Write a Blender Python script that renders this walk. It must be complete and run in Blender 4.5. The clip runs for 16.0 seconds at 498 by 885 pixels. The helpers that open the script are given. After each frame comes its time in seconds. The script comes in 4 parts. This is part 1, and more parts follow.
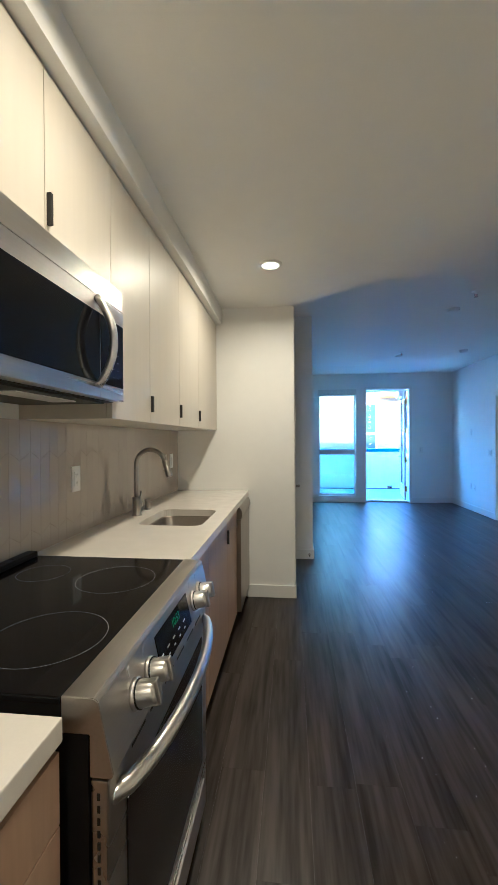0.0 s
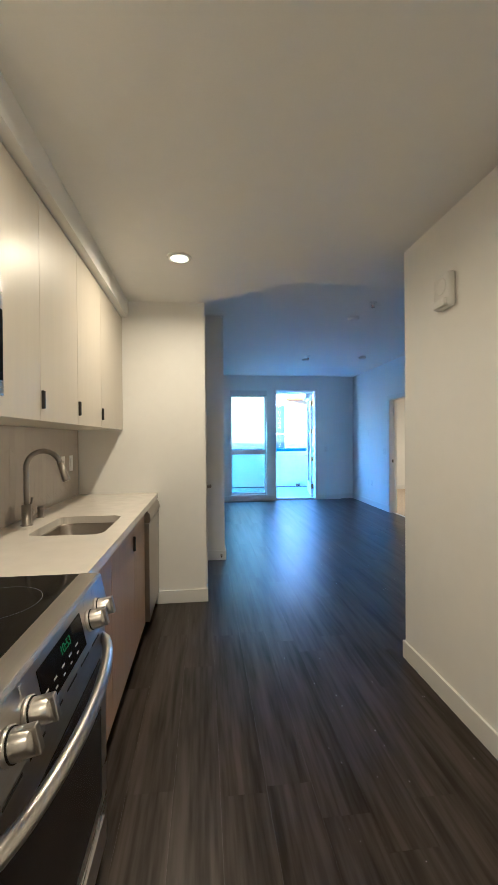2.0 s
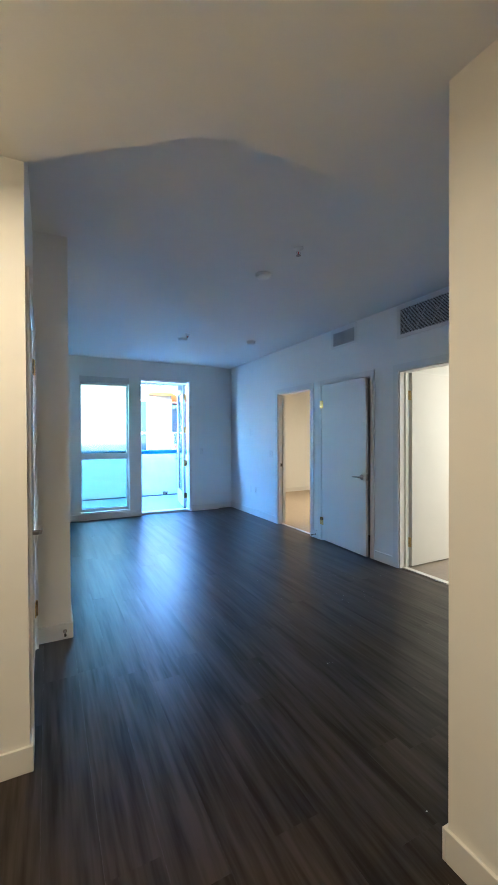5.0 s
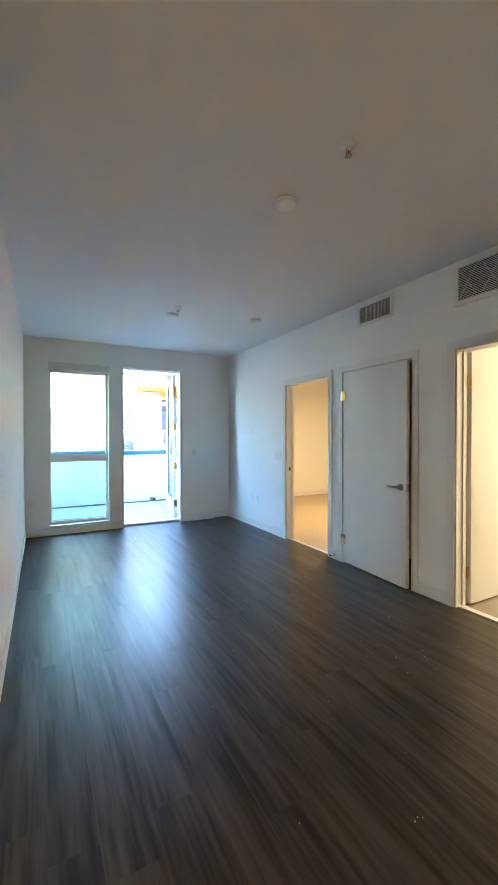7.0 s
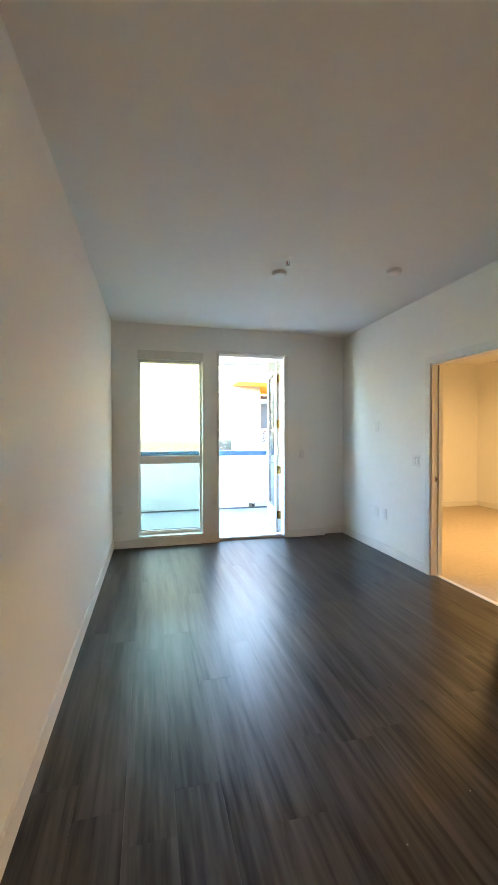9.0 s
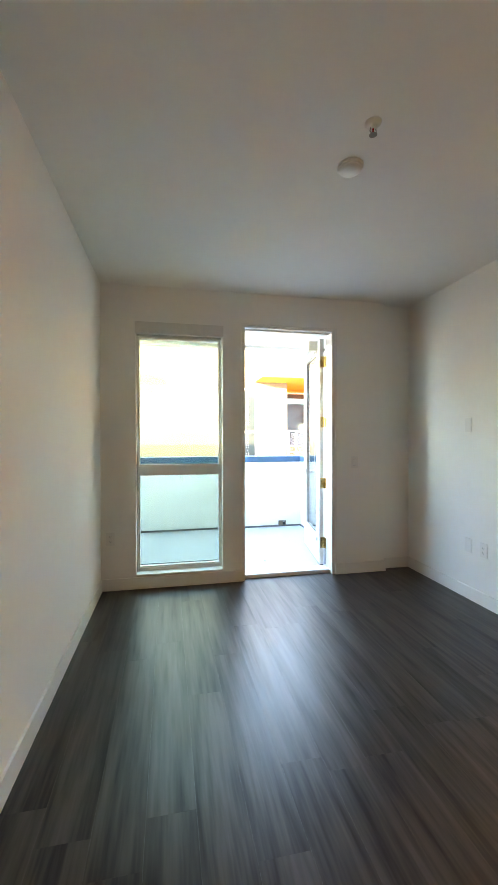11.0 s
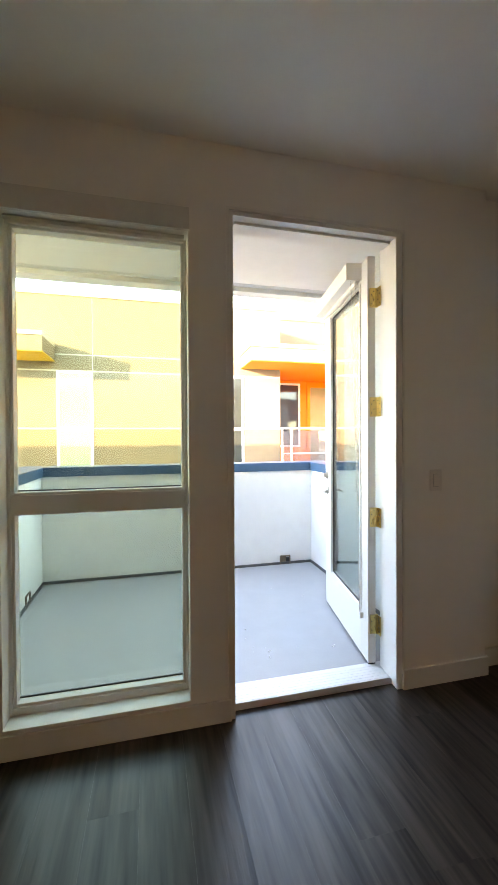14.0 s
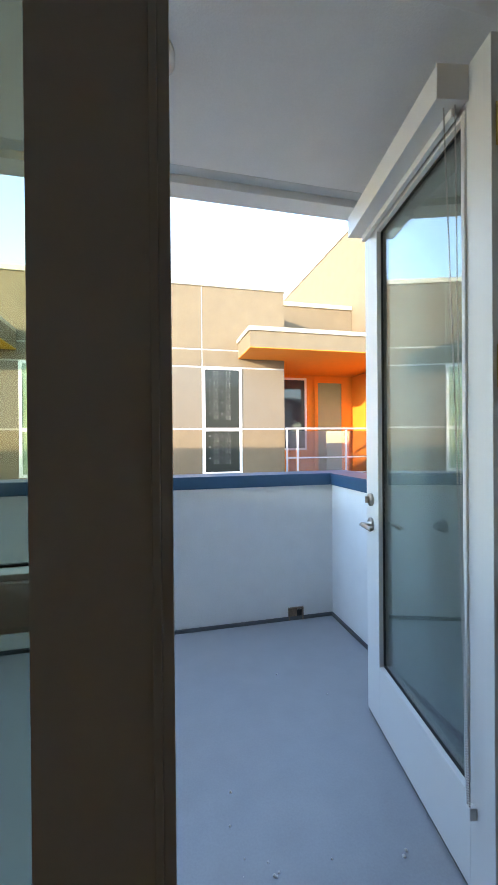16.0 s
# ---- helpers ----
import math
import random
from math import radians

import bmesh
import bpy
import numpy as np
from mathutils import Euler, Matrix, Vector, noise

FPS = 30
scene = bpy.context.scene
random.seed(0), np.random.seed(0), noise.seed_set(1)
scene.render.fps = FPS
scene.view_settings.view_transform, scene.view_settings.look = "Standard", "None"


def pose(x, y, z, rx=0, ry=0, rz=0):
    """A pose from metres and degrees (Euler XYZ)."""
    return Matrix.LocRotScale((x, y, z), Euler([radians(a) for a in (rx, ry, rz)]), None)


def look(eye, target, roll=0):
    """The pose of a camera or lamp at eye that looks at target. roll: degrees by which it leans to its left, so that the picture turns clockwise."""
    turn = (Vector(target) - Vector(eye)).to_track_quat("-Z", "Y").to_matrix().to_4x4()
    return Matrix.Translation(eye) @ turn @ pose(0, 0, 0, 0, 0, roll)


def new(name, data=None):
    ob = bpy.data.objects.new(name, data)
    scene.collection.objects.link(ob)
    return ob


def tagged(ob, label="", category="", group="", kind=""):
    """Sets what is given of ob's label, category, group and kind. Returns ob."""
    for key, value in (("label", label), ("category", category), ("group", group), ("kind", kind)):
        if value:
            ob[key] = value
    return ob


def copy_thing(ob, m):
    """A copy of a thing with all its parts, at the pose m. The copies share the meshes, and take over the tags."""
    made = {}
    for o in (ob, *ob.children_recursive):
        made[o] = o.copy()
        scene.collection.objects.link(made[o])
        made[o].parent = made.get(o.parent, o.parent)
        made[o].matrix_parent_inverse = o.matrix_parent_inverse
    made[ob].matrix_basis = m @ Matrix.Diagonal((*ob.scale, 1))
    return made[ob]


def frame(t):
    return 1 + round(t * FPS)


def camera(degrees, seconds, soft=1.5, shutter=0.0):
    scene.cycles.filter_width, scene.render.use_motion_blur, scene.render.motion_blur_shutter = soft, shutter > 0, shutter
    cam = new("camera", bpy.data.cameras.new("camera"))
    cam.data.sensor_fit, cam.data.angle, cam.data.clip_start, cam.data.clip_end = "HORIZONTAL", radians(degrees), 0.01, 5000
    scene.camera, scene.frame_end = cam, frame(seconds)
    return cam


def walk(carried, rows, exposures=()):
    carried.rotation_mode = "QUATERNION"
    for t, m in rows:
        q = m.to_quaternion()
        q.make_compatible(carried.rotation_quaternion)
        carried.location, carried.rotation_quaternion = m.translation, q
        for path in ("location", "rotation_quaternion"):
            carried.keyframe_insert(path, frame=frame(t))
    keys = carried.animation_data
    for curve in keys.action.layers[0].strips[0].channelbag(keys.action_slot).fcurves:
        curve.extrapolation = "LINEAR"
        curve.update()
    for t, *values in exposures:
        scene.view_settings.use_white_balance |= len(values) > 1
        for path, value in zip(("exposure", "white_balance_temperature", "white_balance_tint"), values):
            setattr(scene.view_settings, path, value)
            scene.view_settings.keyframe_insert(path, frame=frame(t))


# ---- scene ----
# ======== camera and walk ========
cam = camera(64.4, 16.0)
PATH = [
    (0, (0.034, 0.086, 1.348), (-0.181, 2.075, 1.331), -0.3),
    (0.5, (0.042, 0.082, 1.345), (-0.012, 2.081, 1.331), -0.4),
    (1, (0.046, 0.074, 1.344), (0.108, 2.073, 1.331), -0.4),
    (1.5, (0.041, 0.079, 1.344), (0.184, 2.074, 1.33), -0.3),
    (2, (0.049, 0.152, 1.345), (0.272, 2.14, 1.327), -0.4),
    (2.5, (0.091, 0.344, 1.35), (0.422, 2.317, 1.33), -0.4),
    (3, (0.069, 0.567, 1.348), (0.552, 2.508, 1.328), -0.4),
    (3.5, (0.072, 0.806, 1.351), (0.692, 2.707, 1.332), -0.4),
    (4, (0.112, 1.077, 1.349), (0.857, 2.933, 1.33), -0.4),
    (4.5, (0.109, 1.355, 1.356), (0.98, 3.155, 1.337), -0.4),
    (7, (0.456, 2.568, 1.351), (1.402, 4.33, 1.324), -0.1),
    (7.5, (0.538, 2.83, 1.348), (1.384, 4.642, 1.323), -0.0),
    (8, (0.62, 3.091, 1.341), (1.328, 4.962, 1.315), -0.2),
    (8.5, (0.68, 3.372, 1.342), (1.264, 5.284, 1.313), -0.1),
    (9, (0.722, 3.69, 1.349), (1.217, 5.628, 1.317), -0.1),
    (9.5, (0.759, 4.023, 1.352), (1.215, 5.97, 1.322), -0.0),
    (12, (0.988, 5.598, 1.335), (1.376, 7.56, 1.322), -0.2),
    (12.5, (1.039, 5.897, 1.342), (1.437, 7.857, 1.327), -0.1),
    (13, (1.108, 6.202, 1.34), (1.519, 8.16, 1.319), -0.2),
    (13.5, (1.168, 6.506, 1.339), (1.608, 8.456, 1.318), -0.2),
    (14, (1.217, 6.815, 1.342), (1.699, 8.756, 1.319), -0.3),
    (14.5, (1.297, 7.121, 1.351), (1.797, 9.057, 1.324), -0.3),
    (15, (1.354, 7.426, 1.343), (1.838, 9.366, 1.323), -0.3),
    (15.5, (1.468, 7.728, 1.332), (1.913, 9.678, 1.318), -0.4),
    (16, (1.569, 8.003, 1.328), (2.041, 9.947, 1.319), -0.5),
]
EXPOSURES = [
    (0, 6.0, 3950, 1), (1.5, 6.0, 4130, 2), (2.7, 5.98, 4140, 3), (3.8, 5.94, 4150, 3), (4.5, 6.02, 4250, 2), (7, 6.5, 5900, 1), (8.2, 6.46, 7300, 5), (9.5, 6.33, 8000, 7),
    (12, 5.92, 10000, 13), (13, 5.66, 11200, 18), (13.5, 5.4, 11500, 20), (14, 5.05, 11500, 20), (14.5, 4.7, 11000, 20), (15.2, 4.08, 9700, 18), (16, 3.34, 8200, 13),
]
walk(cam, [(t, look(eye, target, roll)) for t, eye, target, roll in PATH], EXPOSURES)

# ======== sky, sun, lamps ========
SUN_WAY = Vector((1.34, 0.9, -0.315)).normalized()
world = bpy.data.worlds.new("sky")
scene.world = world
world.use_nodes = True
wn, wl = world.node_tree.nodes, world.node_tree.links
sky = wn.new("ShaderNodeTexSky")
sky.sky_type, sky.sun_disc = "NISHITA", False
sky.dust_density, sky.ozone_density, sky.air_density = 0.12, 2.8, 0.85
sky.sun_elevation = math.asin(-SUN_WAY.z)
sky.sun_rotation = math.atan2(-SUN_WAY.x, -SUN_WAY.y)
wn["Background"].inputs["Strength"].default_value = 0.24
# thin high cloud
wco, wno, wra, wmx = wn.new("ShaderNodeTexCoord"), wn.new("ShaderNodeTexNoise"), wn.new("ShaderNodeMapRange"), wn.new("ShaderNodeMix")
wmp = wn.new("ShaderNodeMapping")
wmp.inputs["Scale"].default_value, wmp.inputs["Rotation"].default_value = (1.0, 2.2, 4.5), (0.3, 0.0, 0.5)
wno.inputs["Scale"].default_value, wno.inputs["Detail"].default_value, wno.inputs["Roughness"].default_value = 1.5, 7, 0.55
wra.inputs["From Min"].default_value, wra.inputs["From Max"].default_value, wra.inputs["To Max"].default_value = 0.56, 0.82, 0.25
wmx.data_type = "RGBA"
wmx.inputs["B"].default_value = (1.6, 1.65, 1.7, 1)
wl.new(wco.outputs["Generated"], wmp.inputs["Vector"])
wl.new(wmp.outputs[0], wno.inputs["Vector"])
wl.new(wno.outputs["Fac"], wra.inputs["Value"])
wl.new(wra.outputs[0], wmx.inputs["Factor"])
whs = wn.new("ShaderNodeHueSaturation")
whs.inputs["Saturation"].default_value, whs.inputs["Value"].default_value = 0.98, 0.90
wl.new(sky.outputs[0], whs.inputs["Color"])
wl.new(whs.outputs[0], wmx.inputs["A"])
wl.new(wmx.outputs["Result"], wn["Background"].inputs["Color"])

sun = new("sun", bpy.data.lights.new("sun", "SUN"))
sun.data.energy, sun.data.angle, sun.data.color = 1.25, radians(0.5), (1.0, 0.90, 0.76)
sun.matrix_world = look((-9, -6, 12), Vector((-9, -6, 12)) + SUN_WAY)


def lamp(name, place, size, watts, color):
    """A round lamp that shines down."""
    data = bpy.data.lights.new(name, "AREA")
    data.spread = radians(168)
    data.shape, data.size, data.energy, data.color = "DISK", size, watts, color
    ob = new(name, data)
    ob.matrix_world = pose(*place)
    return ob


WARM = (1.0, 0.61, 0.27)
# the third, at y -0.7, is added unseen behind the walk's start
DOWNLIGHTS = [(-0.097, 2.64), (-0.097, 1.0), (-0.097, -0.7)]
for x, y in DOWNLIGHTS:
    lamp("downlight_lamp", (x, y, 2.455), 0.10, 0.275, WARM)
lamp("bedroom_lamp", (5.2, 7.4, 2.60), 0.3, 0.95, (1.0, 0.64, 0.31))
lamp("bathroom_lamp", (4.9, 3.4, 2.50), 0.3, 0.85, (1.0, 0.72, 0.42))


# ======== materials ========
def material(name, color, rough=0.5, metal=0.0, bump=0.0, scale=60.0, vary=0.06, stretch=(1, 1, 1), spread=0.0, coat=0.0, streak=0.06, coarse=18, specular=0.5, sharp=0.4, sheen=0.0):
    """A surface with grain and broad variation at real size; spread: difference from piece to piece."""
    m = bpy.data.materials.new(name)
    m.use_nodes = True
    n, l = m.node_tree.nodes, m.node_tree.links
    b = n["Principled BSDF"]
    b.inputs["Roughness"].default_value, b.inputs["Metallic"].default_value = rough, metal
    b.inputs["Coat Weight"].default_value, b.inputs["Specular IOR Level"].default_value = coat, specular
    co = n.new("ShaderNodeTexCoord")
    mp = n.new("ShaderNodeMapping")
    mp.inputs["Scale"].default_value = stretch
    l.new(co.outputs["Object"], mp.inputs["Vector"])
    fine, broad = n.new("ShaderNodeTexNoise"), n.new("ShaderNodeTexNoise")
    fine.inputs["Scale"].default_value, fine.inputs["Detail"].default_value = scale, 6
    broad.inputs["Scale"].default_value, broad.inputs["Detail"].default_value = scale / coarse, 3
    for t in (fine, broad):
        l.new(mp.outputs[0], t.inputs["Vector"])
    if spread:
        info = n.new("ShaderNodeObjectInfo")
        shift = n.new("ShaderNodeVectorMath")
        shift.operation = "SCALE"
        shift.inputs[0].default_value = (37, 53, 11)
        l.new(info.outputs["Random"], shift.inputs["Scale"])
        l.new(shift.outputs[0], mp.inputs["Location"])
    mix = n.new("ShaderNodeMath")
    mix.operation = "ADD"
    l.new(fine.outputs["Fac"], mix.inputs[0])
    l.new(broad.outputs["Fac"], mix.inputs[1])
    ramp = n.new("ShaderNodeMapRange")
    ramp.inputs["From Min"].default_value, ramp.inputs["From Max"].default_value = 1 - sharp, 1 + sharp
    ramp.inputs["To Min"].default_value, ramp.inputs["To Max"].default_value = 1 - vary, 1 + vary
    ramp.clamp = True
    l.new(mix.outputs[0], ramp.inputs["Value"])
    value = ramp.outputs[0]
    if sheen:
        sh = n.new("ShaderNodeMapRange")
        sh.inputs["From Min"].default_value, sh.inputs["From Max"].default_value = 1 - sharp, 1 + sharp
        sh.inputs["To Min"].default_value, sh.inputs["To Max"].default_value = specular * (1 - sheen), specular * (1 + sheen)
        l.new(mix.outputs[0], sh.inputs["Value"])
        l.new(sh.outputs[0], b.inputs["Specular IOR Level"])
    if spread:
        pr = n.new("ShaderNodeMapRange")
        pr.inputs["To Min"].default_value, pr.inputs["To Max"].default_value = 1 - spread, 1 + spread
        l.new(info.outputs["Random"], pr.inputs["Value"])
        mul = n.new("ShaderNodeMath")
        mul.operation = "MULTIPLY"
        l.new(value, mul.inputs[0])
        l.new(pr.outputs[0], mul.inputs[1])
        value = mul.outputs[0]
    tint = n.new("ShaderNodeVectorMath")
    tint.operation = "SCALE"
    tint.inputs[0].default_value = color
    l.new(value, tint.inputs["Scale"])
    l.new(tint.outputs[0], b.inputs["Base Color"])
    rr = n.new("ShaderNodeMapRange")
    rr.inputs["To Min"].default_value, rr.inputs["To Max"].default_value = max(rough - streak, 0.02), min(rough + streak, 1)
    l.new((fine if streak > 0.1 else broad).outputs["Fac"], rr.inputs["Value"])
    l.new(rr.outputs[0], b.inputs["Roughness"])
    if bump:
        bp = n.new("ShaderNodeBump")
        bp.inputs["Strength"].default_value, bp.inputs["Distance"].default_value = bump, 0.002
        l.new(fine.outputs["Fac"], bp.inputs["Height"])
        l.new(bp.outputs[0], b.inputs["Normal"])
    return m


def glass(name, tint, base=0.035):
    m = bpy.data.materials.new(name)
    m.use_nodes = True
    n, l = m.node_tree.nodes, m.node_tree.links
    n.remove(n["Principled BSDF"])
    clear, gloss, mix, fr = n.new("ShaderNodeBsdfTransparent"), n.new("ShaderNodeBsdfGlossy"), n.new("ShaderNodeMixShader"), n.new("ShaderNodeLayerWeight")
    clear.inputs["Color"].default_value, gloss.inputs["Roughness"].default_value = (*tint, 1), 0.01
    power, grow = n.new("ShaderNodeMath"), n.new("ShaderNodeMath")
    power.operation, grow.operation = "POWER", "MULTIPLY_ADD"
    power.inputs[1].default_value = 4.0
    grow.inputs[1].default_value, grow.inputs[2].default_value = 0.9, base
    fr.inputs["Blend"].default_value = 0.5
    l.new(fr.outputs["Facing"], power.inputs[0])
    l.new(power.outputs[0], grow.inputs[0])
    l.new(grow.outputs[0], mix.inputs["Fac"])
    l.new(clear.outputs[0], mix.inputs[1])
    l.new(gloss.outputs[0], mix.inputs[2])
    l.new(mix.outputs[0], n["Material Output"].inputs["Surface"])
    return m


def glow(name, color, strength):
    m = bpy.data.materials.new(name)
    m.use_nodes = True
    b = m.node_tree.nodes["Principled BSDF"]
    b.inputs["Base Color"].default_value = (*color, 1)
    b.inputs["Emission Color"].default_value, b.inputs["Emission Strength"].default_value = (*color, 1), strength
    return m


PAINT = material("wall_paint", (0.86, 0.852, 0.82), 0.62, bump=0.12, scale=260, vary=0.015)
CEILING = material("ceiling_paint", (0.86, 0.852, 0.82), 0.75, bump=0.12, scale=220, vary=0.015)
TRIM = material("trim_paint", (0.80, 0.79, 0.76), 0.38, bump=0.03, scale=120, vary=0.012)
DOORPAINT = material("door_paint", (0.80, 0.78, 0.74), 0.40, bump=0.03, scale=120, vary=0.015)
PLANK = material("dark_vinyl_plank", (0.033, 0.0245, 0.0195), 0.36, bump=0.5, scale=44, vary=0.55, stretch=(1, 0.065, 1), spread=0.10, coarse=3.2, specular=0.40, streak=0.11, sharp=0.27, sheen=0.38)
UNDERLAY = material("floor_joint", (0.030, 0.024, 0.020), 0.5)
CARPET = material("beige_carpet", (0.50, 0.42, 0.32), 0.95, bump=0.9, scale=350, vary=0.12)
DECK = material("grey_deck_coating", (0.345, 0.35, 0.36), 0.42, bump=0.18, scale=140, vary=0.08)
STUCCO_W = material("white_stucco", (0.81, 0.81, 0.79), 0.85, bump=0.5, scale=160, vary=0.04)
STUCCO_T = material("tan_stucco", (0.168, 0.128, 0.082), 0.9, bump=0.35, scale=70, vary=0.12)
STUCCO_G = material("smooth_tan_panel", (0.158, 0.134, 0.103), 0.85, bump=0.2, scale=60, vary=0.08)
ORANGE = material("orange_stucco", (0.74, 0.235, 0.025), 0.8, bump=0.4, scale=90, vary=0.06)
YELLOW = material("yellow_soffit", (0.62, 0.36, 0.035), 0.8, bump=0.3, scale=90, vary=0.05)
NAVY = material("navy_metal_cap", (0.022, 0.085, 0.165), 0.38, bump=0.03, scale=40, vary=0.08)
GROUND = material("concrete_ground", (0.30, 0.29, 0.27), 0.9, bump=0.4, scale=20, vary=0.12)
WHITE_VINYL = material("white_vinyl_frame", (0.78, 0.78, 0.76), 0.35, bump=0.02, scale=80, vary=0.012)
PANE = glass("window_glass", (0.735, 0.785, 0.69))
DOORPANE = glass("door_glass", (0.80, 0.855, 0.83), 0.12)


# ======== builders ========
def block(bm, x0, x1, y0, y1, z0, z1, bevel=0.0):
    """Adds a box to bm, its edges bevelled."""
    made = bmesh.ops.create_cube(bm, size=1, matrix=Matrix.LocRotScale(((x0 + x1) / 2, (y0 + y1) / 2, (z0 + z1) / 2), None, (x1 - x0, y1 - y0, z1 - z0)))
    if bevel:
        edges = list({e for v in made["verts"] for e in v.link_edges})
        bmesh.ops.bevel(bm, geom=edges, offset=bevel, segments=2, profile=0.6, affect="EDGES")
    return bm


def boxes(*rows, bevel=0.0):
    bm = bmesh.new()
    for r in rows:
        block(bm, *r, bevel=bevel)
    return bm


def prism(points, z0, z1):
    """An upright prism over a plan of points."""
    bm = bmesh.new()
    low = [bm.verts.new((x, y, z0)) for x, y in points]
    high = [bm.verts.new((x, y, z1)) for x, y in points]
    bm.faces.new(low), bm.faces.new(high)
    for i in range(len(points)):
        j = (i + 1) % len(points)
        bm.faces.new((low[i], low[j], high[j], high[i]))
    bmesh.ops.recalc_face_normals(bm, faces=bm.faces)
    return bm


def mesh_of(bm, name, mat, smooth=False):
    me = bpy.data.meshes.new(name)
    bm.to_mesh(me)
    bm.free()
    me.materials.append(mat)
    if smooth:
        me.shade_smooth()
    return me


def part(name, bm, mat, parent, label="", smooth=False):
    """One mesh object under a thing or a part."""
    ob = new(name, mesh_of(bm, name, mat, smooth))
    ob.parent = parent
    ob.matrix_parent_inverse = parent.matrix_basis.inverted() if parent.parent is None else Matrix()
    if label:
        ob["label"] = label
    return ob


def thing(name, label, category, group="", kind=""):
    """An Empty that parents the parts of a thing."""
    return tagged(new(name), label, category, group, kind)


def structure(name, bm, mat, label, category="wall"):
    return tagged(new(name, mesh_of(bm, name, mat)), label, category, kind="structure")


# ======== the rooms ========
H_K, H_L = 2.47, 2.715
structure("wall_kitchen_west", boxes((-1.10, -0.97, -1.70, 3.45, 0, H_K)), PAINT, "off-white painted kitchen wall behind the cabinets")
structure("wall_kitchen_end", boxes((-1.10, 0.056, 3.45, 3.57, 0, H_L)), PAINT, "off-white painted wall at the kitchen's end")
structure("wall_south", boxes((-1.10, 1.40, -1.82, -1.70, 0, H_L)), PAINT, "off-white painted wall behind the kitchen")
structure("wall_kitchen_east", boxes((1.262, 1.40, -1.70, 2.44, 0, H_L), (1.40, 3.36, 2.30, 2.44, 0, H_L)), PAINT, "off-white painted wall facing the kitchen run")
structure("wall_closet", boxes((-0.064, 0.056, 3.57, 3.62, 0, H_L), (-0.064, 0.056, 4.49, 4.563, 0, H_L), (-0.064, 0.056, 3.62, 4.49, 2.045, H_L)), PAINT, "off-white painted wall round a closet door")
structure("wall_living_west", prism([(-0.064, 4.563), (0.263, 4.563), (0.306, 8.65), (-0.064, 8.65)], 0, H_L), PAINT, "long off-white painted living room wall")
D1, D2, D3 = (6.07, 6.95), (4.94, 5.84), (3.69, 4.55)
DTOP = 2.045
structure("wall_living_east", boxes(
    (3.36, 3.48, 2.30, D3[0], 0, H_L), (3.36, 3.48, D3[1], D2[0], 0, H_L), (3.36, 3.48, D2[1], D1[0], 0, H_L), (3.36, 3.48, D1[1], 8.72, 0, H_L),
    (3.36, 3.48, *D3, DTOP, H_L), (3.36, 3.48, *D2, DTOP, H_L), (3.36, 3.48, *D1, DTOP, H_L)), PAINT, "off-white painted wall with three doorways")
WX, WZ, BX, BZ = (0.608, 1.388), (0.11, 2.29), (1.580, 2.508), 2.414
structure("wall_north", boxes(
    (-0.064, WX[0], 8.65, 8.82, 0, H_L), (WX[0], WX[1], 8.65, 8.82, 0, WZ[0]), (WX[0], WX[1], 8.65, 8.82, WZ[1], H_L),
    (WX[1], BX[0], 8.65, 8.82, 0, H_L), (*BX, 8.65, 8.82, BZ, H_L), (BX[1], 3.04, 8.65, 8.82, 0, H_L), (3.04, 3.36, 8.72, 8.82, 0, H_L)), PAINT, "off-white painted wall with window and balcony doorway")
structure("ceiling_kitchen", prism([(-1.10, -1.70), (3.36, -1.70), (3.36, 2.96), (0.72, 2.965), (0.64, 3.01), (0.056, 3.452), (-1.10, 3.452)], H_K, H_L - 0.002), CEILING, "lowered off-white kitchen ceiling with an angled edge", "ceiling")
structure("ceiling_living", boxes((-1.10, 7.02, -1.82, 8.82, H_L, 2.795), (3.36, 7.02, 8.82, 10.12, H_L, 2.795)), CEILING, "off-white painted living room ceiling", "ceiling")
floor = structure("floor", boxes((-1.10, 3.44, -1.82, 8.74, -0.12, -0.006)), UNDERLAY, "dark grey-brown vinyl plank floor", "floor")

# bedroom, closet and bathroom behind the doorways
structure("wall_bedroom", boxes((6.90, 7.02, 5.78, 10.12, 0, H_L), (3.48, 6.90, 5.78, 5.90, 0, H_L), (3.36, 6.90, 10.0, 10.12, 0, H_L), (3.36, 3.48, 8.72, 10.0, 0, H_L)), PAINT, "warm-lit off-white bedroom wall")
structure("wall_bathroom", boxes((6.0, 6.12, 2.3, 4.75, 0, H_L), (3.48, 6.12, 4.72, 4.84, 0, H_L), (3.48, 6.12, 2.30, 2.42, 0, H_L)), PAINT, "off-white bathroom wall")
structure("floor_bedroom", boxes((3.44, 6.90, 5.9, 10.0, -0.12, 0.004)), CARPET, "beige carpet in the bedroom", "floor")
structure("floor_bathroom", boxes((3.44, 6.12, 2.30, 4.84, -0.12, 0.0)), material("bath_vinyl", (0.30, 0.25, 0.20), 0.4, bump=0.1, scale=30, vary=0.15), "taupe vinyl bathroom floor", "floor")
structure("floor_closet", boxes((3.44, 4.2, 4.84, 5.78, -0.12, 0.0)), UNDERLAY, "dark closet floor", "floor")
structure("wall_closet_back", boxes((4.1, 4.2, 4.84, 5.78, 0, H_L)), PAINT, "off-white closet wall")

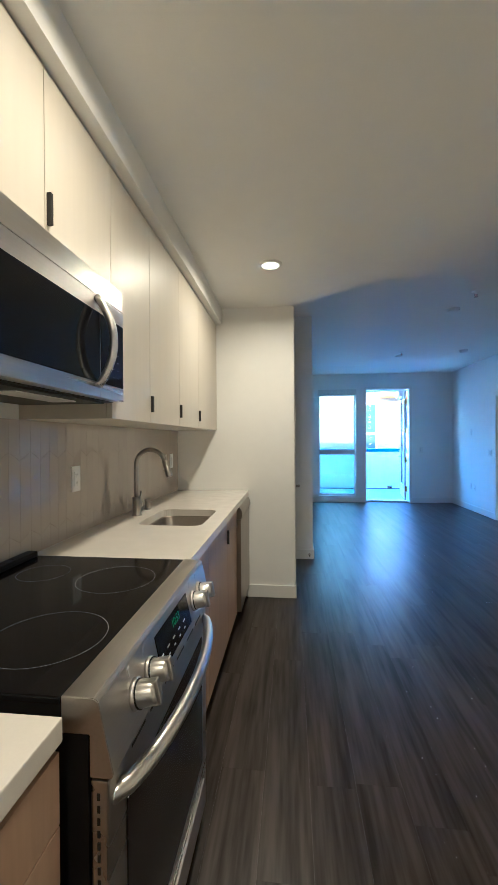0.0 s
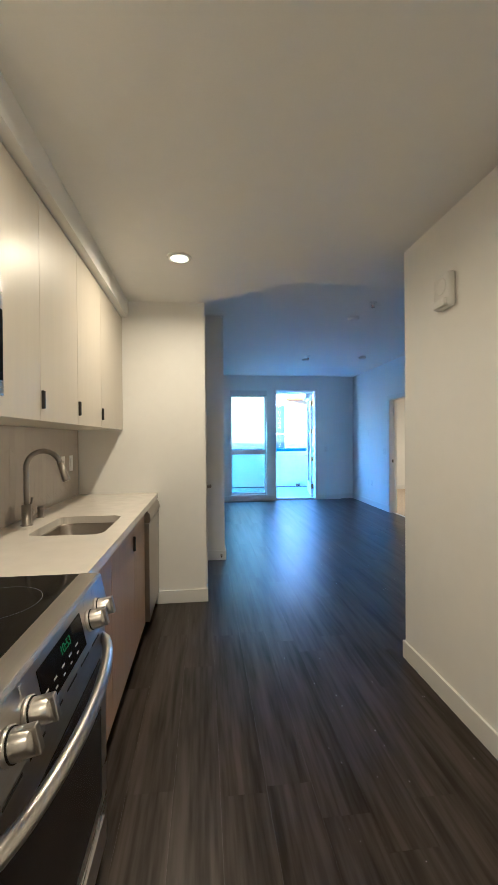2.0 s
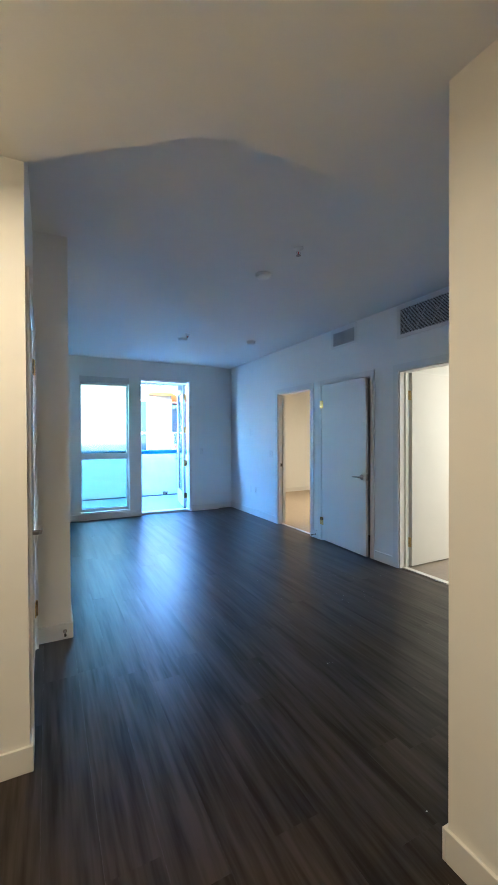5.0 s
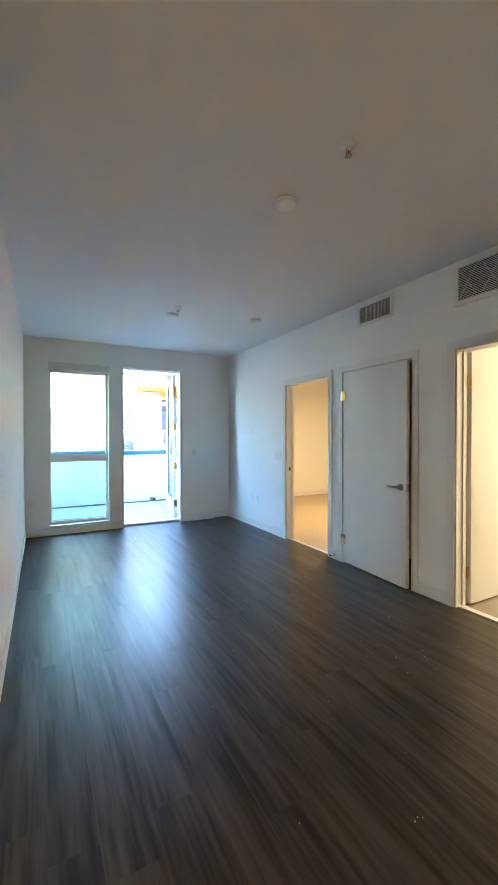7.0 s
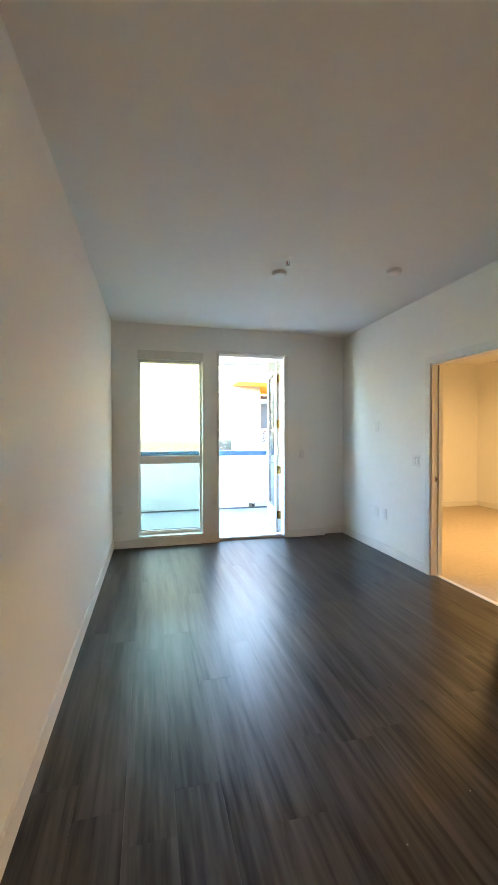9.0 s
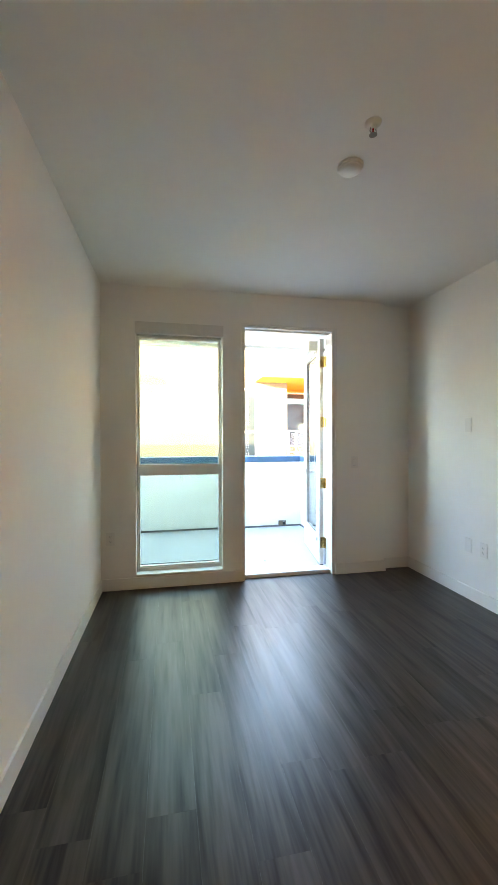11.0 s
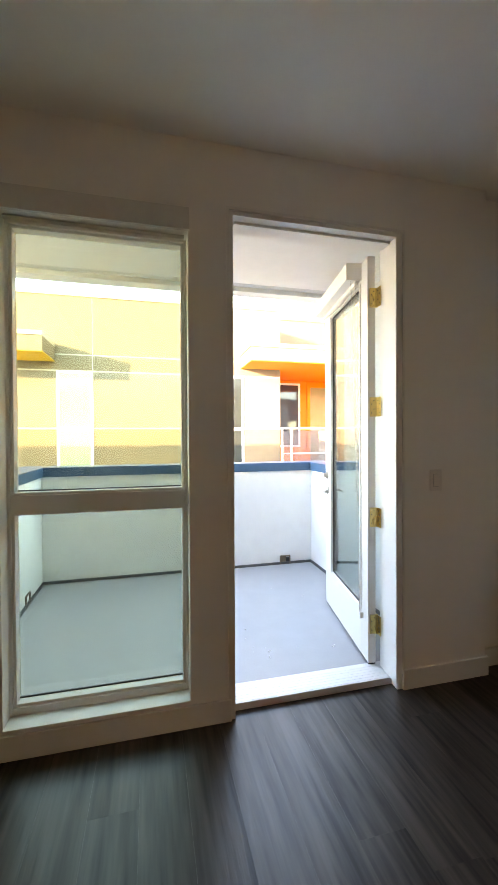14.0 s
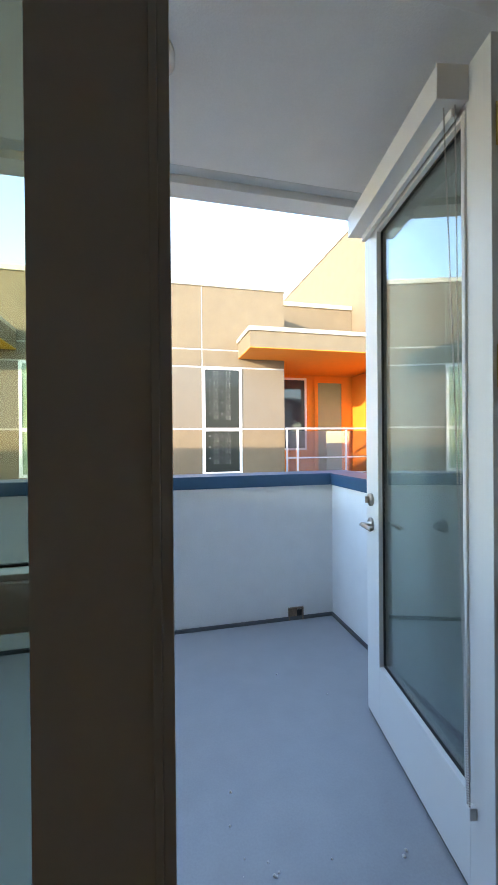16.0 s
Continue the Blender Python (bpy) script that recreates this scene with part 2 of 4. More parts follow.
# ======== balcony and outside ========
structure("balcony_floor", boxes((0.0, 3.08, 8.82, 10.95, -0.2, 0.03)), DECK, "grey coated balcony deck", "floor")
structure("balcony_ceiling", boxes((-0.2, 3.3, 8.82, 9.69, 2.49, 2.62), (-0.2, 3.3, 9.75, 9.86, 2.453, 2.90), (-0.2, 3.3, 9.69, 9.75, 2.51, 2.62)), STUCCO_W, "off-white balcony soffit with a vent strip", "ceiling")
structure("roof", boxes((-14, 14, -12, 9.86, 2.80, 3.03), (3.36, 7.1, 9.86, 10.14, 2.80, 3.03)), GROUND, "flat roof of the apartment building", "roof")
structure("balcony_parapet", boxes((0.06, 3.056, 10.71, 10.91, -0.2, 1.0), (0.06, 0.26, 8.82, 10.71, -0.2, 1.0), (2.856, 3.056, 9.97, 10.71, -0.2, 1.0)), STUCCO_W, "white stucco balcony parapet", "parapet")
structure("wall_balcony_side", boxes((2.856, 3.056, 8.82, 9.97, -0.2, 2.489)), STUCCO_W, "white stucco wall closing the balcony beside the door")
structure("parapet_cap", boxes((0.04, 3.076, 10.69, 10.93, 1.0, 1.085), (0.04, 0.28, 8.82, 10.69, 1.0, 1.085), (2.836, 3.076, 9.972, 10.69, 1.0, 1.085), bevel=0.004), NAVY, "navy metal coping on the parapet", "coping")
structure("ground", boxes((-600, 600, -600, 600, -3.6, -3.5)), GROUND, "concrete ground between the buildings", "ground")


# ======== more materials ========
STEEL = material("brushed_steel", (0.55, 0.53, 0.50), 0.29, metal=1.0, bump=0.01, scale=180, vary=0.06, stretch=(1, 0.04, 1))
NICKEL = material("satin_nickel", (0.40, 0.37, 0.33), 0.30, metal=1.0, scale=90, vary=0.04)
BRASS = material("brass", (0.72, 0.52, 0.20), 0.28, metal=1.0, scale=90, vary=0.06)
BLACKGLASS = material("black_glass", (0.006, 0.006, 0.007), 0.06, scale=20, vary=0.1, specular=0.18)
OVENGLASS = material("dark_oven_glass", (0.010, 0.009, 0.009), 0.12, scale=20, vary=0.1, specular=0.3)
BLACK = material("black_enamel", (0.008, 0.008, 0.008), 0.40, scale=60, vary=0.1, specular=0.2)
BLACKMETAL = material("matt_black_metal", (0.02, 0.019, 0.018), 0.45, scale=80, vary=0.1)
# darkened steel copy: dim reflections in sink and dishwasher are put into the colour
DIMSTEEL = material("dim_reflection_steel", (0.34, 0.31, 0.27), 0.33, metal=1.0, bump=0.01, scale=120, vary=0.08)
RING = material("burner_mark", (0.16, 0.16, 0.16), 0.3, scale=60)
QUARTZ = material("white_quartz", (0.74, 0.70, 0.63), 0.22, bump=0.01, scale=220, vary=0.03)
LAMINATE = material("cream_laminate", (0.63, 0.58, 0.485), 0.42, bump=0.03, scale=40, vary=0.035, stretch=(1, 1, 0.05), spread=0.015)
WOOD = material("light_wood_laminate", (0.41, 0.28, 0.18), 0.42, bump=0.06, scale=55, vary=0.17, stretch=(1, 1, 0.06), spread=0.04)
TILE = material("taupe_glazed_tile", (0.46, 0.415, 0.36), 0.07, bump=0.01, scale=8, vary=0.04, spread=0.025)
GROUT = material("taupe_grout", (0.45, 0.405, 0.35), 0.35, scale=200)
PLASTIC = material("white_plastic", (0.80, 0.79, 0.76), 0.32, scale=90, vary=0.01)
# near-black: paints the shade inside slots, vents and holes; also black rubber
SLOT = material("slot_shade_and_rubber", (0.02, 0.02, 0.02), 0.6)
GRILLE = material("grille_metal", (0.62, 0.62, 0.60), 0.4, scale=90)
GRILLE_BACKING = material("duct_shade_and_filter", (0.03, 0.03, 0.032), 0.8)
ALU = material("aluminium_sill", (0.74, 0.74, 0.75), 0.42, metal=0.15, bump=0.05, scale=120, stretch=(0.1, 1, 1))
GASKET = material("grey_joint_sealant", (0.10, 0.105, 0.11), 0.6, bump=0.5, scale=60, vary=0.2)
CREAM = material("cream_coping", (0.50, 0.45, 0.36), 0.6, bump=0.1, scale=60)
JOINT = material("white_reveal", (0.52, 0.51, 0.49), 0.5)
PALEBLIND = material("pale_green_glass", (0.22, 0.29, 0.19), 0.12, scale=6, vary=0.06)
DARKPANE = material("dark_window_glass", (0.035, 0.045, 0.055), 0.04, scale=6)
FILMPANE = material("filmed_dark_glass", (0.030, 0.034, 0.030), 0.10, scale=6, specular=0.16)
RAILPAINT = material("grey_rail_paint", (0.36, 0.37, 0.41), 0.45, scale=60)
FABRIC = material("white_shade_fabric", (0.70, 0.69, 0.66), 0.7, bump=0.3, scale=300)
LAMPFACE = glow("downlight_lens", (1.0, 0.62, 0.25), 0.05)
DIGIT = glow("green_digits", (0.012, 0.10, 0.014), 0.006)
MARK = material("grey_print_and_gap_shade", (0.42, 0.42, 0.43), 0.5)


# ======== more builders ========
def basis(axis):
    z = Vector(axis).normalized()
    x = z.orthogonal().normalized()
    return x, z.cross(x), z


def rod(bm, a, b, r, n=14, r2=None):
    """A capped round rod from a to b."""
    a, b = Vector(a), Vector(b)
    x, y, z = basis(b - a)
    rings = []
    for c, rad in ((a, r), (b, r if r2 is None else r2)):
        rings.append([bm.verts.new(c + rad * (math.cos(2 * math.pi * i / n) * x + math.sin(2 * math.pi * i / n) * y)) for i in range(n)])
    for i in range(n):
        bm.faces.new((rings[0][i], rings[0][(i + 1) % n], rings[1][(i + 1) % n], rings[1][i]))
    bm.faces.new(rings[0][::-1]), bm.faces.new(rings[1])
    return bm


def tube(bm, pts, r, n=12, flat=1.0):
    """A tube along points."""
    pts = [Vector(p) for p in pts]
    rings, side = [], None
    for i, p in enumerate(pts):
        d = (pts[min(i + 1, len(pts) - 1)] - pts[max(i - 1, 0)]).normalized()
        side = d.orthogonal().normalized() if side is None else (side - d * side.dot(d)).normalized()
        up = d.cross(side)
        rings.append([bm.verts.new(p + r * (math.cos(2 * math.pi * k / n) * side + flat * math.sin(2 * math.pi * k / n) * up)) for k in range(n)])
    for a, b in zip(rings, rings[1:]):
        for k in range(n):
            bm.faces.new((a[k], a[(k + 1) % n], b[(k + 1) % n], b[k]))
    bm.faces.new(rings[0][::-1]), bm.faces.new(rings[-1])
    bmesh.ops.recalc_face_normals(bm, faces=bm.faces)
    return bm


def lathe(bm, centre, axis, profile, n=28):
    """A turned shape: profile rows are (distance along the axis, radius)."""
    x, y, z = basis(axis)
    c = Vector(centre)
    rings = []
    for h, r in profile:
        rings.append([bm.verts.new(c + h * z + max(r, 1e-4) * (math.cos(2 * math.pi * k / n) * x + math.sin(2 * math.pi * k / n) * y)) for k in range(n)])
    for a, b in zip(rings, rings[1:]):
        for k in range(n):
            bm.faces.new((a[k], a[(k + 1) % n], b[(k + 1) % n], b[k]))
    bm.faces.new(rings[0][::-1]), bm.faces.new(rings[-1])
    bmesh.ops.recalc_face_normals(bm, faces=bm.faces)
    return bm


def extrude_y(profile, y0, y1, bevel=0.0):
    """A profile of (x, z) drawn out along y."""
    bm = bmesh.new()
    a = [bm.verts.new((x, y0, z)) for x, z in profile]
    b = [bm.verts.new((x, y1, z)) for x, z in profile]
    bm.faces.new(a), bm.faces.new(b)
    for i in range(len(profile)):
        j = (i + 1) % len(profile)
        bm.faces.new((a[i], a[j], b[j], b[i]))
    bmesh.ops.recalc_face_normals(bm, faces=bm.faces)
    if bevel:
        bmesh.ops.bevel(bm, geom=list(bm.edges), offset=bevel, segments=2, affect="EDGES")
    return bm


def rounded(x0, x1, y0, y1, r, n=6):
    """A rounded rectangle, counter-clockwise."""
    pts = []
    for cx, cy, a in ((x1 - r, y1 - r, 0), (x0 + r, y1 - r, 90), (x0 + r, y0 + r, 180), (x1 - r, y0 + r, 270)):
        pts += [(cx + r * math.cos(radians(a + 90 * i / n)), cy + r * math.sin(radians(a + 90 * i / n))) for i in range(n + 1)]
    return pts


def plate_with_hole(x0, x1, y0, y1, hole, z0, z1):
    """A slab with a rounded opening, whose loop has four equal quarters."""
    bm = bmesh.new()
    q = len(hole) // 4
    corner = [(x1, y1), (x0, y1), (x0, y0), (x1, y0)]
    for z, flip in ((z0, True), (z1, False)):
        inner = [bm.verts.new((x, y, z)) for x, y in hole]
        outer = [bm.verts.new((x, y, z)) for x, y in corner]
        for k in range(4):
            for i in range(k * q, k * q + q - 1):
                f = (outer[k], inner[i + 1], inner[i])
                bm.faces.new(f[::-1] if flip else f)
            i, j = k * q + q - 1, (k * q + q) % len(hole)
            f = (outer[k], outer[(k + 1) % 4], inner[j], inner[i])
            bm.faces.new(f[::-1] if flip else f)
        if flip:
            low_in, low_out = inner, outer
    for lo, hi in ((low_in, inner), (low_out, outer)):
        for i in range(len(lo)):
            j = (i + 1) % len(lo)
            bm.faces.new((lo[i], lo[j], hi[j], hi[i]))
    bmesh.ops.recalc_face_normals(bm, faces=bm.faces)
    return bm


def placed(ob, place):
    """Puts a thing's Empty at its base; its parts keep their places."""
    ob.matrix_basis = Matrix.Translation(place)
    return ob


def solid(name, bm, mat, label, category, group="", smooth=False):
    return tagged(new(name, mesh_of(bm, name, mat, smooth)), label, category, group)


def text_mesh(body, size, m, mat, parent, name="writing"):
    curve = bpy.data.curves.new(name, "FONT")
    curve.body, curve.size, curve.align_x, curve.align_y, curve.extrude = body, size, "CENTER", "CENTER", 0.0004
    tmp = bpy.data.objects.new(name, curve)
    me = bpy.data.meshes.new_from_object(tmp)
    bpy.data.objects.remove(tmp)
    me.transform(m)
    me.materials.clear()
    me.materials.append(mat)
    ob = new(name, me)
    ob.parent = parent
    return ob


# ======== trim ========
BH, BT = 0.105, 0.013


def board(name, *rows):
    structure(name, boxes(*rows, bevel=0.003), TRIM, "white painted baseboard", "baseboard")


board("baseboard_kitchen_end", (-0.35, 0.056 + BT, 3.45 - BT, 3.45, 0, BH))
board("baseboard_corner", (0.056, 0.056 + BT, 3.452, 3.555, 0, BH))
board("baseboard_kitchen_east", (1.262 - BT, 1.262, -1.70, 2.44, 0, BH))
board("baseboard_hall", (1.262 - BT, 3.36, 2.44, 2.44 + BT, 0, BH))
board("baseboard_stub", (0.056, 0.263 + BT, 4.563 - BT, 4.563, 0, BH))
structure("baseboard_living_west", prism([(0.2645, 4.565), (0.2645 + BT, 4.565), (0.3065 + BT, 8.636), (0.3065, 8.636)], 0, BH), TRIM, "white painted baseboard", "baseboard")
board("baseboard_north", (0.32, 1.579, 8.65 - BT, 8.65, 0, BH))
board("baseboard_north_right", (2.508, 3.04 + BT, 8.65 - BT, 8.65, 0, BH))
board("baseboard_north_recess", (3.054, 3.346, 8.72 - BT, 8.72, 0, BH))
board("baseboard_east_far", (3.36 - BT, 3.36, 7.012, 8.72, 0, BH))
board("baseboard_east_mid", (3.36 - BT, 3.36, 5.905, 6.008, 0, BH))
board("baseboard_east_near", (3.36 - BT, 3.36, 4.615, 4.875, 0, BH))
board("baseboard_east_hall", (3.36 - BT, 3.36, 2.46, 3.625, 0, BH))
board("baseboard_bedroom", (3.50, 6.886, 10.0 - BT, 10.0, 0.004, BH))
board("baseboard_bedroom_east", (6.90 - BT, 6.90, 5.95, 10.0, 0.004, BH))


def casing(name, y0, y1, top):
    """A white door frame in the east wall: flat casing, jamb lining and stop."""
    w = 0.06
    fr = tagged(new(name), "white painted door frame", "door frame", kind="structure")
    for a, b in ((y0 - w, y0 + 0.004), (y1 - 0.004, y1 + w)):
        part("casing", boxes((3.346, 3.3605, a, b, 0, top + w), bevel=0.002), TRIM, fr)
    part("casing", boxes((3.3462, 3.3605, y0 + 0.0035, y1 - 0.0035, top - 0.004, top + w), bevel=0.002), TRIM, fr)
    part("jamb", boxes((3.3615, 3.488, y0, y0 + 0.018, 0, top), bevel=0.0015), TRIM, fr)
    part("jamb", boxes((3.3615, 3.488, y1 - 0.018, y1, 0, top), bevel=0.0015), TRIM, fr)
    part("jamb", boxes((3.3615, 3.488, y0 + 0.019, y1 - 0.019, top - 0.018, top), bevel=0.0015), TRIM, fr)
    part("stop", boxes((3.43, 3.465, y0 + 0.0185, y0 + 0.030, 0, top - 0.019)), TRIM, fr)
    part("stop", boxes((3.43, 3.465, y1 - 0.030, y1 - 0.0185, 0, top - 0.019)), TRIM, fr)
    return fr


f1 = casing("door_1", *D1, DTOP)
part("strike_plate", boxes((3.395, 3.425, D1[1] - 0.0205, D1[1] - 0.018, 0.90, 0.96), bevel=0.001), NICKEL, f1, "satin nickel strike plate")
part("latch_hole", boxes((3.402, 3.418, D1[1] - 0.0215, D1[1] - 0.0195, 0.915, 0.945)), SLOT, f1)
f2 = casing("door_2", *D2, DTOP)
f3 = casing("door_3", *D3, DTOP)
structure("trim_bedroom_threshold", boxes((3.40, 3.44, D1[0] + 0.02, D1[1] - 0.02, -0.004, 0.007), bevel=0.002), ALU, "metal strip between plank and carpet", "threshold")
structure("trim_bathroom_threshold", boxes((3.39, 3.45, D3[0] + 0.02, D3[1] - 0.02, -0.004, 0.010), bevel=0.003), TRIM, "white threshold strip at the bathroom", "threshold")


def lever(parent, rose, out, along, reach=0.115):
    """A round rose with a lever: out is the way off the door, along the lever's way."""
    o, a = Vector(out), Vector(along)
    r = Vector(rose)
    bm = lathe(bmesh.new(), r, o, [(0, 0.031), (0.008, 0.031), (0.011, 0.027), (0.011, 0.012), (0.05, 0.011), (0.052, 0.008)])
    h = part("door_handle", bm, NICKEL, parent, "satin nickel lever handle", True)
    tube_pts = [r + o * 0.047 - a * 0.012, r + o * 0.048 + a * 0.02, r + o * 0.048 + a * (reach * 0.7), r + o * 0.046 + a * reach]
    part("lever", tube(bmesh.new(), tube_pts, 0.010, 10, 0.62), NICKEL, h, "", True)
    return h


def hinge(parent, barrel, leaf1, leaf2, mat=BRASS, height=0.10):
    """A butt hinge: barrel place, and the ways in which its two leaves lie."""
    b = Vector(barrel)
    bm = bmesh.new()
    for k in range(5):
        rod(bm, b + Vector((0, 0, -height / 2 + k * height / 5 + 0.0008)), b + Vector((0, 0, -height / 2 + (k + 1) * height / 5 - 0.0008)), 0.0065, 10)
    knuckle = part("hinge", bm, mat, parent, "brass butt hinge")
    for way in (leaf1, leaf2):
        w = Vector(way).normalized()
        n = w.cross(Vector((0, 0, 1)))
        bm = bmesh.new()
        m = Matrix((w, n, Vector((0, 0, 1)))).transposed().to_4x4()
        block(bm, 0.004, 0.04, -0.0012, 0.0012, -height / 2, height / 2)
        bmesh.ops.transform(bm, matrix=Matrix.Translation(b) @ m, verts=bm.verts)
        part("hinge_leaf", bm, mat, knuckle)
        for sx, sz in ((0.016, 0.036), (0.03, 0.016), (0.016, -0.012), (0.03, -0.034)):
            c = b + w * sx + Vector((0, 0, sz))
            for s in (-1, 1):
                bm = rod(bmesh.new(), c + n * 0.0011 * s, c + n * 0.0022 * s, 0.0034, 8)
                part("screw", bm, BLACKMETAL, knuckle)
    return knuckle


# closet door, a little ajar
leaf2 = placed(thing("closet_door", "white flush closet door standing slightly ajar", "door"), (3.352, 5.818, 0.012))
part("leaf", boxes((3.352, 3.390, 4.962, 5.816, 0.014, 2.026), bevel=0.002), DOORPAINT, leaf2)
lever(leaf2, (3.352, 5.025, 0.905), (-1, 0, 0), (0, 1, 0))
part("latch_plate", boxes((3.362, 3.382, 4.9605, 4.9625, 0.87, 0.94)), NICKEL, leaf2, "nickel latch plate")
for z in (0.26, 1.79):
    hinge(leaf2, (3.345, 5.820, z), (0, -1, 0), (0, 1, 0))
leaf2.matrix_basis = pose(3.352, 5.818, 0.012, 0, 0, -3.2)

# bathroom door, open into the bathroom
leaf3 = placed(thing("bathroom_door", "white flush bathroom door standing open", "door"), (3.49, 4.535, 0.012))
part("leaf", boxes((3.500, 4.33, 4.500, 4.538, 0.014, 2.026), bevel=0.002), DOORPAINT, leaf3)
lever(leaf3, (4.265, 4.500, 0.905), (0, -1, 0), (-1, 0, 0))
for z in (0.26, 1.79):
    hinge(leaf3, (3.494, 4.512, z), (1, 0.6, 0), (-0.4, 1, 0))

# closet door beside the kitchen
leaf0 = placed(thing("hall_closet_door", "closed white flush closet door", "door"), (0.03, 4.48, 0.012))
part("leaf", boxes((0.016, 0.051, 3.63, 4.478, 0.014, 2.026), bevel=0.002), DOORPAINT, leaf0)
lever(leaf0, (0.051, 3.70, 0.92), (1, 0, 0), (0, 1, 0))
for z in (0.27, 1.81):
    hinge(leaf0, (0.060, 4.482, z), (-0.2, -1, 0), (-0.2, 1, 0))
f0 = tagged(new("door_0"), "white painted closet door frame", "door frame", kind="structure")
part("casing", boxes((0.056, 0.068, 3.565, 3.618, 0, 2.10), bevel=0.002), TRIM, f0)
part("casing", boxes((0.056, 0.068, 4.492, 4.545, 0, 2.10), bevel=0.002), TRIM, f0)
part("casing", boxes((0.056, 0.068, 3.619, 4.491, 2.047, 2.10), bevel=0.002), TRIM, f0)


def doorstop(place, way):
    p, w = Vector(place), Vector(way)
    d = thing("door_stop", "small metal door stop on the baseboard", "door stop", "door stops")
    placed(d, p)
    part("stem", rod(bmesh.new(), p, p + w * 0.055, 0.005, 10, 0.004), NICKEL, d, "", True)
    part("rubber_tip", rod(bmesh.new(), p + w * 0.055, p + w * 0.07, 0.008, 12), BLACKMETAL, d, "black rubber tip")
    part("base", rod(bmesh.new(), p, p + w * 0.004, 0.013, 14), NICKEL, d)


doorstop((0.225, 4.550, 0.055), (0, -1, 0))
doorstop((3.347, 5.955, 0.05), (-1, 0, 0))


# ======== plates on walls ========
def wall_plate(name, label, centre, out, width=0.072, height=0.116, kind="outlet"):
    """A plate with rockers or sockets; out is the way off the wall."""
    c, o = Vector(centre), Vector(out)
    s = Vector((0, 0, 1)).cross(o)
    m = Matrix((s, Vector((0, 0, 1)), o)).transposed().to_4x4()
    m.translation = c

    def bit(x0, x1, z0, z1, d0, d1, bevel=0.0):
        bm = block(bmesh.new(), x0, x1, z0, z1, d0, d1, bevel)
        bmesh.ops.transform(bm, matrix=m, verts=bm.verts)
        return bm

    p = placed(thing(name, label, "wall plate"), c)
    part("plate", bit(-width / 2, width / 2, -height / 2, height / 2, 0, 0.006, 0.002), PLASTIC, p)
    n = max(1, round(width / 0.06)) if kind == "switch" else 1
    for i in range(n):
        x = (i - (n - 1) / 2) * 0.046
        if kind == "switch":
            part("rocker", bit(x - 0.016, x + 0.016, -0.033, 0.033, 0.006, 0.0095, 0.001), PLASTIC, p)
            # grey rim: shade of the gap round the rocker, put into colour
            part("rocker_gap_shade", bit(x - 0.0175, x + 0.0175, -0.0345, 0.0345, 0.0055, 0.0066), MARK, p)
        elif kind == "outlet":
            face = part("socket", bit(x - 0.0165, x + 0.0165, -0.034, 0.034, 0.006, 0.0085, 0.001), PLASTIC, p)
            for z in (-0.019, 0.019):
                part("slot", bit(x - 0.0075, x - 0.0055, z - 0.004, z + 0.005, 0.008, 0.0089), SLOT, face)
                part("slot", bit(x + 0.0055, x + 0.0075, z - 0.004, z + 0.005, 0.008, 0.0089), SLOT, face)
                part("slot", bit(x - 0.002, x + 0.002, z - 0.011, z - 0.0075, 0.008, 0.0089), SLOT, face)
    return p


wall_plate("outlet", "white power outlet on the tiled backsplash", (-0.955, 1.803, 1.170), (1, 0, 0), kind="outlet")
wall_plate("outlet", "white power outlet on the tiled backsplash", (-0.955, 3.09, 1.172), (1, 0, 0), kind="outlet")
wall_plate("light_switch", "white rocker switch on the tiled backsplash", (-0.955, 3.255, 1.172), (1, 0, 0), kind="switch")
wall_plate("light_switch", "white double rocker switch beside the bedroom door", (3.36, 7.155, 1.097), (-1, 0, 0), 0.118, kind="switch")
wall_plate("outlet", "white power outlet above the baseboard", (3.36, 7.70, 0.447), (-1, 0, 0))
wall_plate("blank_plate", "white blank cover plate low on the wall", (3.36, 7.87, 0.45), (-1, 0, 0), kind="blank")
wall_plate("blank_plate", "white blank cover plate on the wall", (3.36, 7.87, 1.455), (-1, 0, 0), kind="blank")
wall_plate("light_switch", "white rocker switch beside the balcony door", (2.712, 8.65, 1.108), (0, -1, 0), kind="switch")
wall_plate("outlet", "white power outlet beside the window", (0.388, 8.65, 0.46), (0, -1, 0))
wall_plate("light_switch", "white rocker switch on the long wall", (0.2685, 4.99, 1.165), (1, -0.0105, 0), kind="switch")
wall_plate("outlet", "white power outlet on the long wall", (0.2680, 4.94, 0.46), (1, -0.0105, 0))

# alarm sounder on the kitchen's east wall
alarm = placed(thing("fire_alarm_sounder", "white rounded fire alarm sounder on the wall", "alarm"), (1.262, 2.0, 2.08))
part("body", boxes((1.222, 1.262, 1.940, 2.072, 1.985, 2.156), bevel=0.017), PLASTIC, alarm, "", True)
part("lens", boxes((1.208, 1.224, 1.958, 2.055, 1.990, 2.028), bevel=0.006), PLASTIC, alarm, "clear strobe lens", True)
part("grille", lathe(bmesh.new(), (1.2222, 2.006, 2.092), (-1, 0, 0), [(0, 0.042), (0.002, 0.041), (0.0025, 0.034), (0.0012, 0.030), (0.0015, 0.0)]), PLASTIC, alarm, "round speaker field", True)


